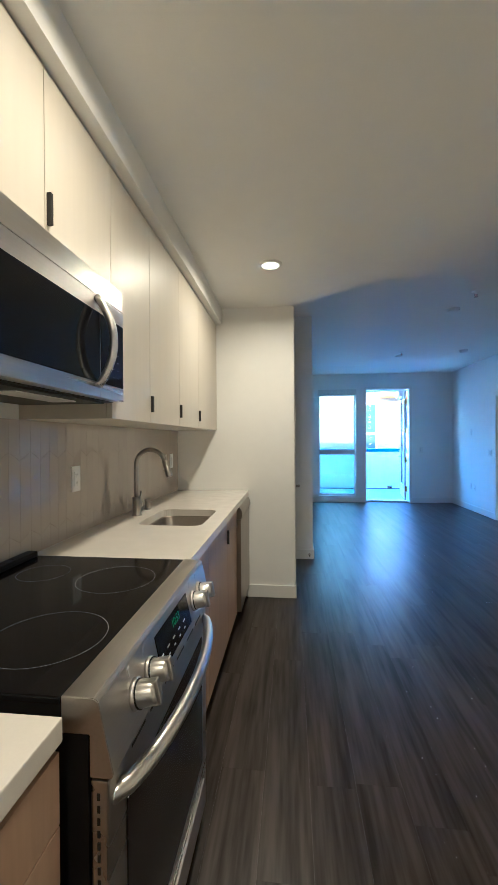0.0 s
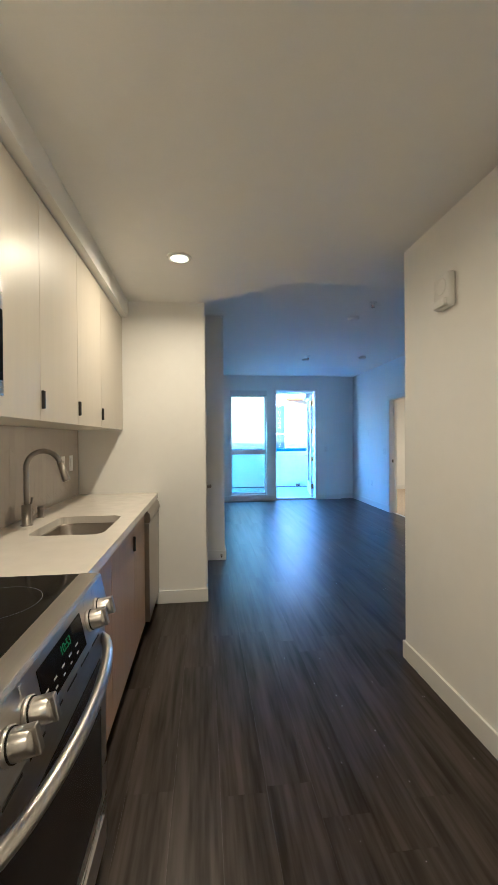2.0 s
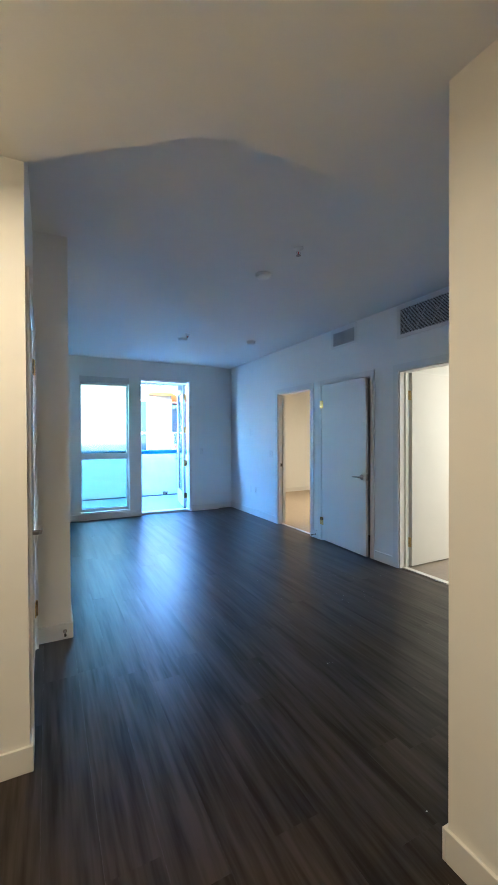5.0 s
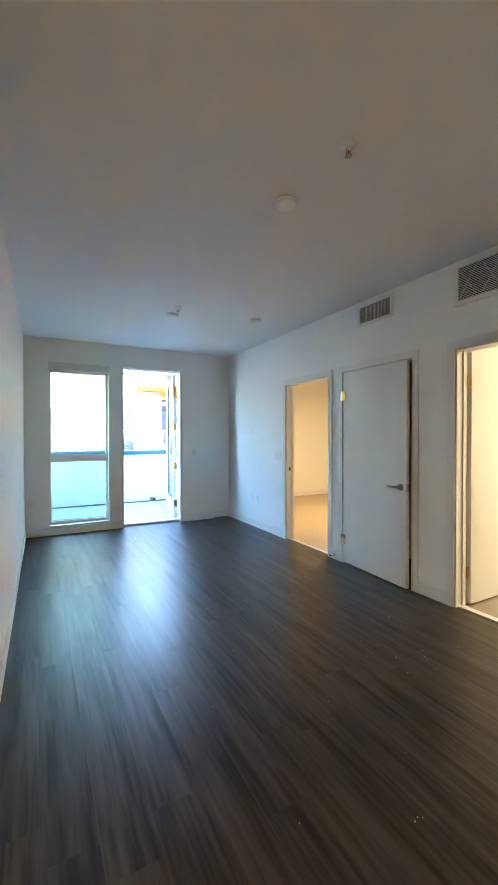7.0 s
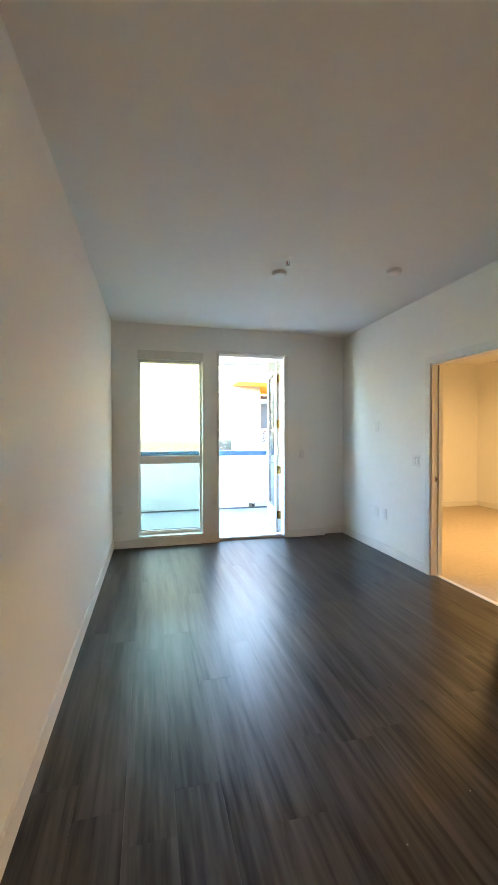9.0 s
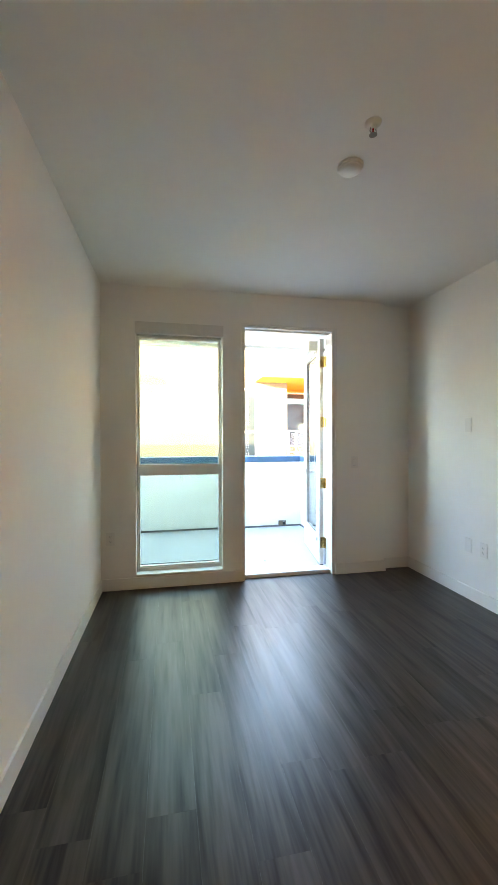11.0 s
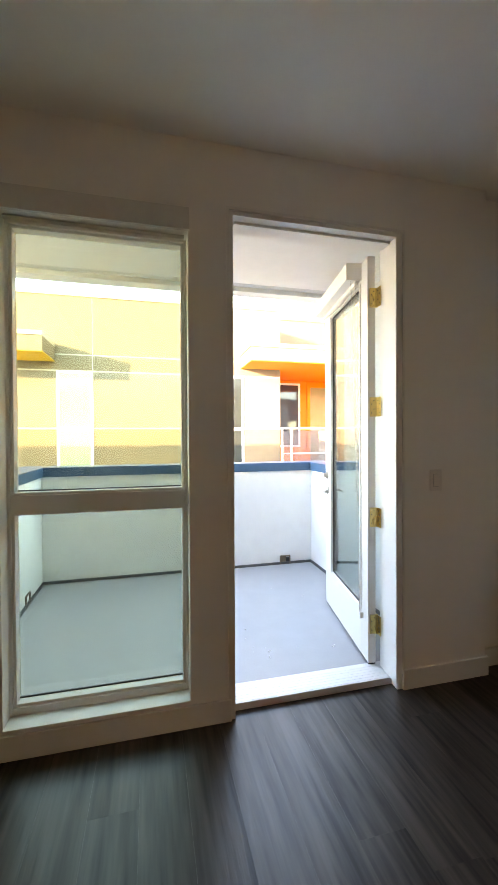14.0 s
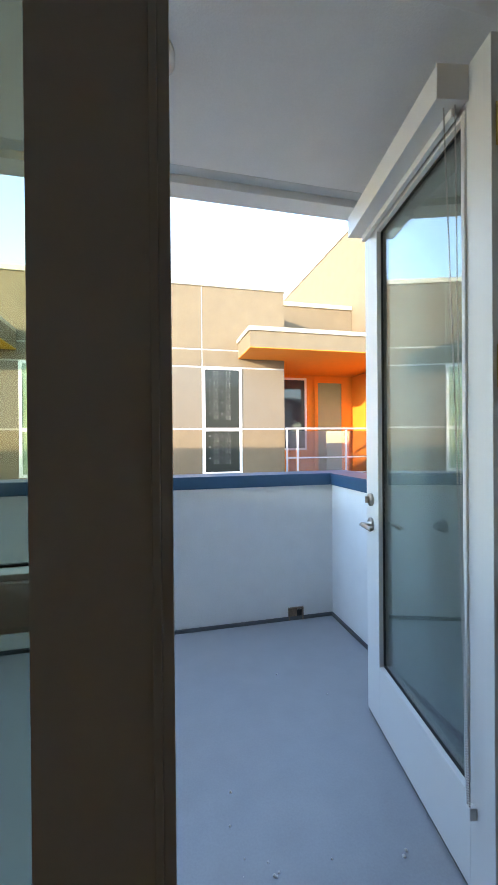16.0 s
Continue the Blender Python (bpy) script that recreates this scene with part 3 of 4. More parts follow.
# ======== grilles and ceiling fittings ========
def supply_grille():
    y0, y1, z0, z1 = 5.160, 5.622, 2.468, 2.700
    g = placed(thing("air_grille", "white supply air grille with upright blades", "air grille"), (3.36, 5.38, 2.57))
    a0, a1, b0, b1 = 5.198, 5.584, 2.497, 2.654
    for r in ((y0, a0, z0, z1), (a1, y1, z0, z1), (a0, a1, z0, b0), (a0, a1, b1, z1)):
        part("frame", boxes((3.352, 3.36, r[0], r[1], r[2], r[3])), TRIM, g)
    # thin plate on the wall; the duct's inner shade is put into its colour
    part("backing", boxes((3.3585, 3.3598, a0, a1, b0, b1)), GRILLE_BACKING, g, "dark plate painted as the shaded duct")
    for i in range(22):
        y = a0 + 0.009 + i * (a1 - a0 - 0.018) / 21
        bm = boxes((3.350, 3.3575, y - 0.003, y + 0.003, b0, b1))
        part("slat", bm, GRILLE, g)


def return_grille():
    y0, y1, z0, z1 = 3.745, 4.562, 2.368, 2.697
    g = placed(thing("return_air_grille", "white return air grille with level blades", "air grille"), (3.36, 4.13, 2.53))
    a0, a1, b0, b1 = 3.79, 4.522, 2.404, 2.660
    for r in ((y0, a0, z0, z1), (a1, y1, z0, z1), (a0, a1, z0, b0), (a0, a1, b1, z1)):
        part("frame", boxes((3.350, 3.36, r[0], r[1], r[2], r[3])), TRIM, g)
    part("backing", boxes((3.3590, 3.3598, a0, a1, b0, b1)), GRILLE_BACKING, g, "dark filter")
    for i in range(20):
        z = b0 + 0.007 + i * (b1 - b0 - 0.014) / 19
        part("slat", boxes((3.3505, 3.3565, a0, a1, z - 0.002, z + 0.002)), GRILLE, g)
    for i in range(4):
        y = a0 + 0.05 + i * 0.18
        part("brace", rod(bmesh.new(), (3.3575, y, b0 + 0.02), (3.3575, y + 0.13, b1 - 0.02), 0.002, 6), GRILLE, g)
        part("brace", rod(bmesh.new(), (3.3575, y + 0.13, b0 + 0.02), (3.3575, y, b1 - 0.02), 0.002, 6), GRILLE, g)


supply_grille()
return_grille()


def detector(name, label, x, y, r, depth, z=H_L):
    d = placed(thing(name, label, "detector"), (x, y, z))
    part("base", lathe(bmesh.new(), (x, y, z), (0, 0, -1), [(0, r), (0.012, r), (0.014, r * 0.96)]), PLASTIC, d, "", True)
    part("cover", lathe(bmesh.new(), (x, y, z - 0.014), (0, 0, -1), [(0, r * 0.93), (depth * 0.6, r * 0.86), (depth, r * 0.6), (depth + 0.002, 0.0)]), PLASTIC, d, "", True)
    return d


def sprinkler(x, y, z=H_L):
    s = placed(thing("sprinkler", "pendent fire sprinkler with white escutcheon", "sprinkler", "ceiling sprinklers"), (x, y, z))
    part("escutcheon", lathe(bmesh.new(), (x, y, z), (0, 0, -1), [(0, 0.036), (0.004, 0.036), (0.012, 0.02), (0.012, 0.011), (0.026, 0.011)]), PLASTIC, s, "", True)
    part("bulb", rod(bmesh.new(), (x, y, z - 0.026), (x, y, z - 0.05), 0.0035, 10), material("red_bulb", (0.45, 0.02, 0.02), 0.1), s, "red glass bulb")
    bm = bmesh.new()
    tube(bm, [(x - 0.012, y, z - 0.024), (x - 0.015, y, z - 0.038), (x - 0.004, y, z - 0.052)], 0.0025, 6)
    tube(bm, [(x + 0.012, y, z - 0.024), (x + 0.015, y, z - 0.038), (x + 0.004, y, z - 0.052)], 0.0025, 6)
    part("frame", bm, NICKEL, s)
    part("deflector", lathe(bmesh.new(), (x, y, z - 0.052), (0, 0, -1), [(0, 0.017), (0.002, 0.017)]), NICKEL, s)


detector("ceiling_cover", "flat round white ceiling cover", 1.742, 4.50, 0.066, 0.016)
detector("ceiling_cover", "flat round white ceiling cover", 1.793, 6.847, 0.064, 0.016)
detector("smoke_detector", "round white smoke detector on the ceiling", 2.70, 6.578, 0.062, 0.032)
sprinkler(1.748, 3.99)
sprinkler(1.768, 6.575)

for x, y in DOWNLIGHTS:
    d = placed(thing("downlight", "lit round recessed downlight with white trim", "ceiling light", "kitchen downlights"), (x, y, H_K))
    part("trim_ring", lathe(bmesh.new(), (x, y, H_K), (0, 0, -1), [(0, 0.076), (0.003, 0.076), (0.008, 0.066), (0.008, 0.056), (0.002, 0.054)]), PLASTIC, d, "", True)
    part("lens", lathe(bmesh.new(), (x, y, H_K - 0.0075), (0, 0, 1), [(0, 0.0555), (0.002, 0.0555)]), LAMPFACE, d, "glowing lens")


# ======== kitchen ========
structure("bulkhead", boxes((-0.97, -0.560, -1.70, 3.45, 2.336, H_K)), PAINT, "off-white boxed bulkhead above the cabinets", "bulkhead")


def tab_pull(parent, y, z0, z1, x):
    h = part("handle", boxes((x, x + 0.011, y - 0.005, y + 0.004, z0, z1), bevel=0.001), BLACKMETAL, parent, "matt black tab pull")
    part("handle_lip", boxes((x + 0.0111, x + 0.0135, y - 0.007, y + 0.004, z0 + 0.001, z1 - 0.001), bevel=0.0008), BLACKMETAL, h)


XU = -0.608


def upper_cabinet(y0, y1, z0, z1, doors, pulls):
    c = placed(thing("wall_cabinet", "cream laminate wall cabinet with flat doors", "cabinet", "kitchen wall cabinets"), (-0.79, (y0 + y1) / 2, z0))
    part("body", boxes((-0.968, XU - 0.021, y0 + 0.0005, y1 - 0.0005, z0, z1)), LAMINATE, c)
    for (a, b), pull in zip(doors, pulls):
        d = part("door", boxes((XU - 0.0195, XU, a + 0.0015, b - 0.0015, z0, z1 - 0.003), bevel=0.001), LAMINATE, c)
        if pull:
            tab_pull(d, *pull, XU)


ZT = 2.332
upper_cabinet(0.69, 1.447, 1.872, ZT, [(0.69, 1.067), (1.067, 1.447)], [None, (1.079, 1.918, 2.004)])
upper_cabinet(1.447, 1.835, 1.425, ZT, [(1.447, 1.835)], [None])
upper_cabinet(1.835, 2.783, 1.425, ZT, [(1.835, 2.31), (2.31, 2.783)], [(1.848, 1.474, 1.548), (2.322, 1.474, 1.548)])
upper_cabinet(2.783, 3.449, 1.425, ZT, [(2.783, 3.449)], [(2.795, 1.474, 1.548)])


def base_cabinet(name, label, y0, y1, fronts, top=0.868, front=-0.36):
    XB = front
    c = placed(thing(name, label, "cabinet", "kitchen base cabinets"), (-0.66, (y0 + y1) / 2, 0))
    part("body", boxes((-0.968, XB - 0.021, y0 + 0.0005, y1 - 0.0005, 0.10, top)), WOOD, c)
    part("toe_kick", boxes((-0.968, XB - 0.075, y0 + 0.0005, y1 - 0.0005, 0.0, 0.099)), BLACK, c, "black toe kick")
    for a, b, z0, z1, pull in fronts:
        d = part("front", boxes((XB - 0.0195, XB, a + 0.0015, b - 0.0015, z0 + 0.0015, z1 - 0.0015), bevel=0.001), WOOD, c)
        if pull:
            tab_pull(d, *pull, XB)


base_cabinet("sink_cabinet", "light wood laminate sink cabinet with flat doors", 1.93, 2.886, [(1.93, 2.485, 0.10, 0.855, (2.466, 0.708, 0.792)), (2.485, 2.886, 0.10, 0.855, None)], 0.66)
base_cabinet("base_cabinet", "light wood laminate base cabinet beside the range", 1.476, 1.93, [(1.476, 1.93, 0.10, 0.855, (1.56, 0.80, 0.86))])
base_cabinet("drawer_cabinet", "light wood laminate drawer cabinet beside the range", -0.20, 0.681, [(-0.20, 0.681, 0.73, 0.850, None), (-0.20, 0.681, 0.42, 0.73, None), (-0.20, 0.681, 0.10, 0.42, None)], 0.860, -0.339)

hole = rounded(-0.765, -0.425, 2.04, 2.50, 0.055)
solid("worktop", plate_with_hole(-0.955, -0.335, 1.476, 3.449, hole, 0.870, 0.910), QUARTZ, "white quartz worktop with a sink opening", "worktop")
solid("worktop", boxes((-0.955, -0.335, -0.20, 0.684, 0.862, 0.902), bevel=0.003), QUARTZ, "white quartz worktop beside the range", "worktop")


def sink():
    s = placed(thing("kitchen_sink", "undermounted stainless steel kitchen sink", "sink"), (-0.61, 2.275, 0.70))
    bm = bmesh.new()
    loops = []
    for inset, z, r in ((-0.012, 0.8695, 0.06), (0.0, 0.8695, 0.055), (0.004, 0.86, 0.055), (0.010, 0.715, 0.05), (0.03, 0.695, 0.04), (0.15, 0.690, 0.004)):
        loops.append([bm.verts.new((x, y, z)) for x, y in rounded(-0.765 + inset, -0.425 - inset, 2.04 + inset, 2.50 - inset, r)])
    for a, b in zip(loops, loops[1:]):
        for i in range(len(a)):
            j = (i + 1) % len(a)
            bm.faces.new((a[i], b[i], b[j], a[j]))
    bm.faces.new(loops[-1])
    bmesh.ops.recalc_face_normals(bm, faces=bm.faces)
    part("basin", bm, DIMSTEEL, s, "", True)
    part("drain", lathe(bmesh.new(), (-0.595, 2.27, 0.6905), (0, 0, 1), [(0, 0.045), (0.003, 0.043), (0.001, 0.03), (0.0005, 0.0)]), NICKEL, s, "", True)


sink()


def faucet():
    x, y = -0.86, 2.29
    f = placed(thing("kitchen_faucet", "brushed nickel pull-down faucet with high arc", "faucet"), (x, y, 0.91))
    part("base", lathe(bmesh.new(), (x, y, 0.91), (0, 0, 1), [(0, 0.029), (0.005, 0.029), (0.008, 0.024), (0.105, 0.024), (0.108, 0.019)]), NICKEL, f, "", True)
    arc = [(x, y, 1.01), (x, y, 1.10), (x, y, 1.18)]
    arc += [(x + 0.088 - 0.088 * math.cos(radians(a)), y - 0.015 * a / 165, 1.202 + 0.088 * math.sin(radians(a))) for a in range(0, 166, 11)]
    part("spout", tube(bmesh.new(), arc, 0.0135, 14), NICKEL, f, "", True)
    e, d = Vector(arc[-1]), (Vector(arc[-1]) - Vector(arc[-2])).normalized()
    head = part("spray_head", lathe(bmesh.new(), e - d * 0.004, d, [(0, 0.0155), (0.05, 0.0165), (0.09, 0.0195), (0.098, 0.017)]), NICKEL, f, "", True)
    part("button", boxes((e.x + 0.018, e.x + 0.024, e.y - 0.006, e.y + 0.006, e.z - 0.075, e.z - 0.045), bevel=0.002), BLACKMETAL, head)
    part("side_body", rod(bmesh.new(), (x, y + 0.02, 0.965), (x, y + 0.058, 0.965), 0.017, 16), NICKEL, f, "", True)
    part("handle", tube(bmesh.new(), [(x, y + 0.045, 0.975), (x + 0.002, y + 0.05, 1.01), (x + 0.006, y + 0.055, 1.045)], 0.006, 10), NICKEL, f, "", True)
    dx, dy = -0.875, 2.50
    s = placed(thing("soap_dispenser", "short brushed nickel cap beside the faucet", "soap dispenser"), (dx, dy, 0.91))
    part("base", lathe(bmesh.new(), (dx, dy, 0.91), (0, 0, 1), [(0, 0.022), (0.004, 0.022), (0.006, 0.017), (0.045, 0.017), (0.047, 0.015)]), NICKEL, s, "", True)
    part("cap", lathe(bmesh.new(), (dx, dy, 0.9575), (0, 0, 1), [(0, 0.018), (0.014, 0.018), (0.016, 0.014)]), NICKEL, s, "", True)


faucet()


def kitchen_range():
    y0, y1 = 0.712, 1.470
    r = placed(thing("electric_range", "stainless steel range with black glass cooktop", "range"), (-0.63, 1.08, 0))
    part("body", boxes((-0.945, -0.355, y0, y1, 0.05, 0.902), (-0.355, -0.308, y0, y1, 0.05, 0.854)), BLACK, r, "black side panels")
    for y in (y0 + 0.05, y1 - 0.05):
        for x in (-0.90, -0.38):
            part("foot", rod(bmesh.new(), (x, y, 0), (x, y, 0.05), 0.018, 12), BLACK, r)
    top = part("cooktop", boxes((-0.945, -0.355, y0 - 0.004, y1 + 0.004, 0.9025, 0.916), bevel=0.003), BLACKGLASS, r, "black glass cooktop")
    for x, y, rad in ((-0.50, 0.90, 0.125), (-0.51, 1.26, 0.118), (-0.77, 1.29, 0.08), (-0.77, 0.88, 0.09)):
        bm = bmesh.new()
        ring_a = [bm.verts.new((x + rad * math.cos(a), y + rad * math.sin(a), 0.9164)) for a in [2 * math.pi * k / 72 for k in range(72)]]
        ring_b = [bm.verts.new((x + (rad - 0.0016) * math.cos(a), y + (rad - 0.0016) * math.sin(a), 0.9164)) for a in [2 * math.pi * k / 72 for k in range(72)]]
        for k in range(72):
            bm.faces.new((ring_a[k], ring_a[(k + 1) % 72], ring_b[(k + 1) % 72], ring_b[k]))
        part("burner_ring", bm, RING, top)
    part("vent_rail", boxes((-0.945, -0.905, y0, y1 - 0.01, 0.9162, 0.938), bevel=0.006), BLACK, r, "black rear vent rail")
    for k in range(6):
        a = y0 + 0.06 + k * 0.115
        part("vent_slot", boxes((-0.93, -0.918, a, a + 0.08, 0.9375, 0.9388)), SLOT, r)
    prof = [(-0.354, 0.855), (-0.354, 0.918), (-0.296, 0.917), (-0.288, 0.911), (-0.262, 0.790), (-0.267, 0.783), (-0.304, 0.783), (-0.304, 0.855)]
    panel = part("control_panel", extrude_y(prof, y0 - 0.003, y1 + 0.003, 0.0015), STEEL, r, "stainless steel control panel")
    ox, oz = Vector((0.026, 0, -0.121)).normalized(), Vector((0.121, 0, 0.026)).normalized()
    face = Vector((-0.288, 0, 0.911))

    def on_panel(y, d, h):
        """A place on the slanted panel: d down it, h off it."""
        return face + Vector((0, y, 0)) + ox * d + oz * h

    def slab(ya, yb, d0, d1, h0, h1):
        bm = bmesh.new()
        c = [[bm.verts.new(on_panel(y, d, h)) for y, d in ((ya, d0), (yb, d0), (yb, d1), (ya, d1))] for h in (h0, h1)]
        bm.faces.new(c[0]), bm.faces.new(c[1])
        for i in range(4):
            j = (i + 1) % 4
            bm.faces.new((c[0][i], c[0][j], c[1][j], c[1][i]))
        bmesh.ops.recalc_face_normals(bm, faces=bm.faces)
        return bm

    disp = part("display", slab(0.965, 1.230, 0.020, 0.106, -0.001, 0.0022), BLACKGLASS, panel, "black display with green digits")
    q = Matrix((Vector((0, 1, 0)), -ox, oz)).transposed().to_4x4()
    q.translation = on_panel(1.11, 0.045, 0.0026)
    text_mesh("10:53", 0.030, q, DIGIT, disp, "clock_digits")
    for k in range(5):
        a = 0.975 + k * 0.046
        part("print_mark", slab(a, a + 0.018, 0.072, 0.076, 0.002, 0.0026), MARK, disp)
        part("print_mark", slab(a, a + 0.012, 0.090, 0.094, 0.002, 0.0026), MARK, disp)
    for y in (0.832, 0.910, 1.285, 1.363):
        part("print_mark", slab(y - 0.012, y + 0.002, 0.008, 0.011, 0, 0.0006), MARK, panel)
        part("print_mark", slab(y - 0.012, y - 0.009, 0.011, 0.024, 0, 0.0006), MARK, panel)
        k = part("knob", lathe(bmesh.new(), on_panel(y, 0.066, 0.0), oz, [(0, 0.030), (0.008, 0.030), (0.009, 0.026), (0.012, 0.0255), (0.040, 0.0235), (0.045, 0.020)]), STEEL, panel, "stainless steel knob", True)
        part("knob_collar", lathe(bmesh.new(), on_panel(y, 0.066, 0.0085), oz, [(0, 0.0275), (0.003, 0.0275)]), BLACK, k)
        bm = bmesh.new()
        block(bm, -0.009, 0.009, -0.024, 0.024, 0.012, 0.052, 0.003)
        kq = Matrix((ox, Vector((0, 1, 0)), oz)).transposed().to_4x4() @ Matrix.Rotation(radians(90), 4, "Z")
        kq.translation = on_panel(y, 0.066, 0.0)
        bmesh.ops.transform(bm, matrix=kq, verts=bm.verts)
        part("knob_grip", bm, STEEL, k)
    door = part("oven_door", boxes((-0.306, -0.274, y0 + 0.003, y1 - 0.003, 0.215, 0.774), bevel=0.004), STEEL, r, "stainless steel oven door")
    part("window", boxes((-0.2745, -0.2715, y0 + 0.075, y1 - 0.075, 0.255, 0.680), bevel=0.001), OVENGLASS, door, "dark oven window")
    part("door_vent", boxes(*[(-0.2742, -0.2732, y0 + 0.10 + k * 0.10, y0 + 0.17 + k * 0.10, 0.756, 0.762) for k in range(6)]), SLOT, door)
    part("edge_vent", boxes(*[(-0.294, -0.289, y0 + 0.0018, y0 + 0.0034, 0.30 + 0.021 * k, 0.312 + 0.021 * k) for k in range(22)]), SLOT, door)
    bar = [(-0.292 + 0.080 * math.sin(math.pi * k / 20) ** 0.5, y0 + 0.02 + k * (y1 - y0 - 0.04) / 20, 0.728) for k in range(21)]
    part("door_handle", tube(bmesh.new(), bar, 0.0145, 14, 1.15), STEEL, door, "bowed stainless steel bar handle", True)
    drawer = part("drawer", boxes((-0.306, -0.276, y0 + 0.003, y1 - 0.003, 0.055, 0.208), bevel=0.004), STEEL, r, "stainless steel storage drawer")
    part("drawer_lip", boxes((-0.277, -0.267, y0 + 0.06, y1 - 0.06, 0.170, 0.186), bevel=0.003), STEEL, drawer)


kitchen_range()


def microwave():
    y0, y1, xf = 0.692, 1.446, -0.563
    m = placed(thing("microwave_oven", "stainless steel microwave hung above the range", "microwave"), (-0.78, 1.07, 1.48))
    part("body", boxes((-0.953, xf - 0.04, y0, y1, 1.481, 1.870)), BLACK, m, "dark grey housing")
    part("top_vent", extrude_y([(xf - 0.0395, 1.799), (xf - 0.001, 1.799), (xf - 0.006, 1.870), (xf - 0.0395, 1.870)], y0, y1, 0.001), STEEL, m, "stainless vent strip")
    d = part("door", boxes((xf - 0.0395, xf, y0, 1.273, 1.482, 1.7975), bevel=0.003), STEEL, m, "stainless steel door")
    part("window", boxes((xf - 0.001, xf + 0.0015, y0 + 0.035, 1.270, 1.528, 1.745), bevel=0.0008), BLACKGLASS, d, "black glass window")
    c = part("control_panel", boxes((xf - 0.0395, xf, 1.2745, y1, 1.482, 1.7975), bevel=0.003), STEEL, m, "stainless steel control side")
    keys = part("keypad", boxes((xf - 0.001, xf + 0.0015, 1.2765, y1 - 0.006, 1.528, 1.745), bevel=0.0008), BLACKGLASS, c, "black glass keypad")
    for i in range(6):
        for j in range(3):
            part("print_mark", boxes((xf + 0.0015, xf + 0.0018, 1.330 + j * 0.032, 1.336 + j * 0.032, 1.557 + i * 0.026, 1.5595 + i * 0.026)), MARK, c)
    bow = [(xf + 0.004 + 0.052 * math.sin(math.pi * k / 18) ** 0.8, 1.247 + 0.004 * math.sin(math.pi * k / 18), 1.512 + k * 0.275 / 18) for k in range(19)]
    part("handle", tube(bmesh.new(), bow, 0.0125, 14, 1.1), STEEL, d, "bowed stainless steel handle", True)
    part("under_panel", boxes((-0.93, xf - 0.06, y0 + 0.03, y1 - 0.03, 1.475, 1.4805)), BLACKMETAL, m, "black grease filter panel")
    part("lamp_cover", boxes((-0.74, -0.66, 1.02, 1.30, 1.471, 1.4748), bevel=0.001), PLASTIC, m, "white lamp cover")


microwave()


def dishwasher():
    y0, y1 = 2.890, 3.446
    d = placed(thing("dishwasher", "stainless steel dishwasher built under the worktop", "dishwasher"), (-0.66, 3.155, 0))
    part("body", boxes((-0.95, -0.40, y0 + 0.004, y1 - 0.004, 0.10, 0.865)), BLACK, d)
    part("toe_panel", boxes((-0.90, -0.425, y0, y1, 0.0, 0.099)), BLACK, d, "black toe panel")
    door = part("door", boxes((-0.399, -0.330, y0, y1, 0.105, 0.772), bevel=0.004), DIMSTEEL, d, "stainless steel door")
    part("handle_strip", extrude_y([(-0.399, 0.776), (-0.330, 0.776), (-0.320, 0.800), (-0.326, 0.838), (-0.345, 0.864), (-0.399, 0.864)], y0, y1, 0.002), DIMSTEEL, door, "stainless pocket handle strip")


dishwasher()

# ======== window, balcony door ========
win = tagged(new("window_1"), "white vinyl window with a lower fixed light", "window", kind="structure")
wy0, wy1 = 8.735, 8.815
for r in ((WX[0], 0.622, WZ[0], WZ[1]), (1.374, WX[1], WZ[0], WZ[1]), (0.622, 1.374, WZ[0], 0.158), (0.622, 1.374, 2.277, WZ[1]), (0.622, 1.374, 1.017, 1.094)):
    part("window_frame", boxes((r[0], r[1], wy0, wy1, r[2], r[3]), bevel=0.003), WHITE_VINYL, win)
for z0, z1 in ((0.158, 1.017), (1.094, 2.277)):
    for r in ((0.622, 0.634, z0, z1), (1.362, 1.374, z0, z1), (0.634, 1.362, z0, z0 + 0.012), (0.634, 1.362, z1 - 0.012, z1)):
        part("bead", boxes((r[0], r[1], 8.745, 8.806, r[2], r[3]), bevel=0.002), WHITE_VINYL, win)
    part("gasket", boxes((0.634, 1.362, 8.789, 8.797, z0 + 0.012, z0 + 0.017)), SLOT, win)
    p = part("pane", boxes((0.634, 1.362, 8.791, 8.795, z0 + 0.012, z1 - 0.012)), PANE, win)
    p.visible_shadow = False
part("window_sill", boxes((WX[0] + 0.001, WX[1] - 0.001, 8.640, 8.7345, WZ[0] + 0.0005, WZ[0] + 0.018), bevel=0.003), TRIM, win, "white painted sill")
shade = placed(thing("roller_shade", "rolled-up white roller shade with a fascia", "roller shade"), (0.998, 8.66, 2.29))
part("fascia", boxes((0.602, 1.394, 8.632, 8.649, 2.290, 2.390), bevel=0.002), FABRIC, shade, "off-white fascia board")
part("roll", rod(bmesh.new(), (0.62, 8.690, 2.280), (1.375, 8.690, 2.280), 0.009, 18), FABRIC, shade, "", True)
part("hem_bar", boxes((0.625, 1.37, 8.686, 8.694, 2.256, 2.270), bevel=0.002), PLASTIC, shade)


def bead_chain(a, b, sag=0.0, step=0.0072, r=0.0030):
    """A fine bead chain, hanging from a to b."""
    bm = bmesh.new()
    a, b = Vector(a), Vector(b)
    n = int((b - a).length / step)
    for i in range(n):
        p = a.lerp(b, i / n) + Vector((sag * math.sin(math.pi * i / n), 0, 0))
        bmesh.ops.create_icosphere(bm, subdivisions=1, radius=r, matrix=Matrix.Translation(p))
    return bm


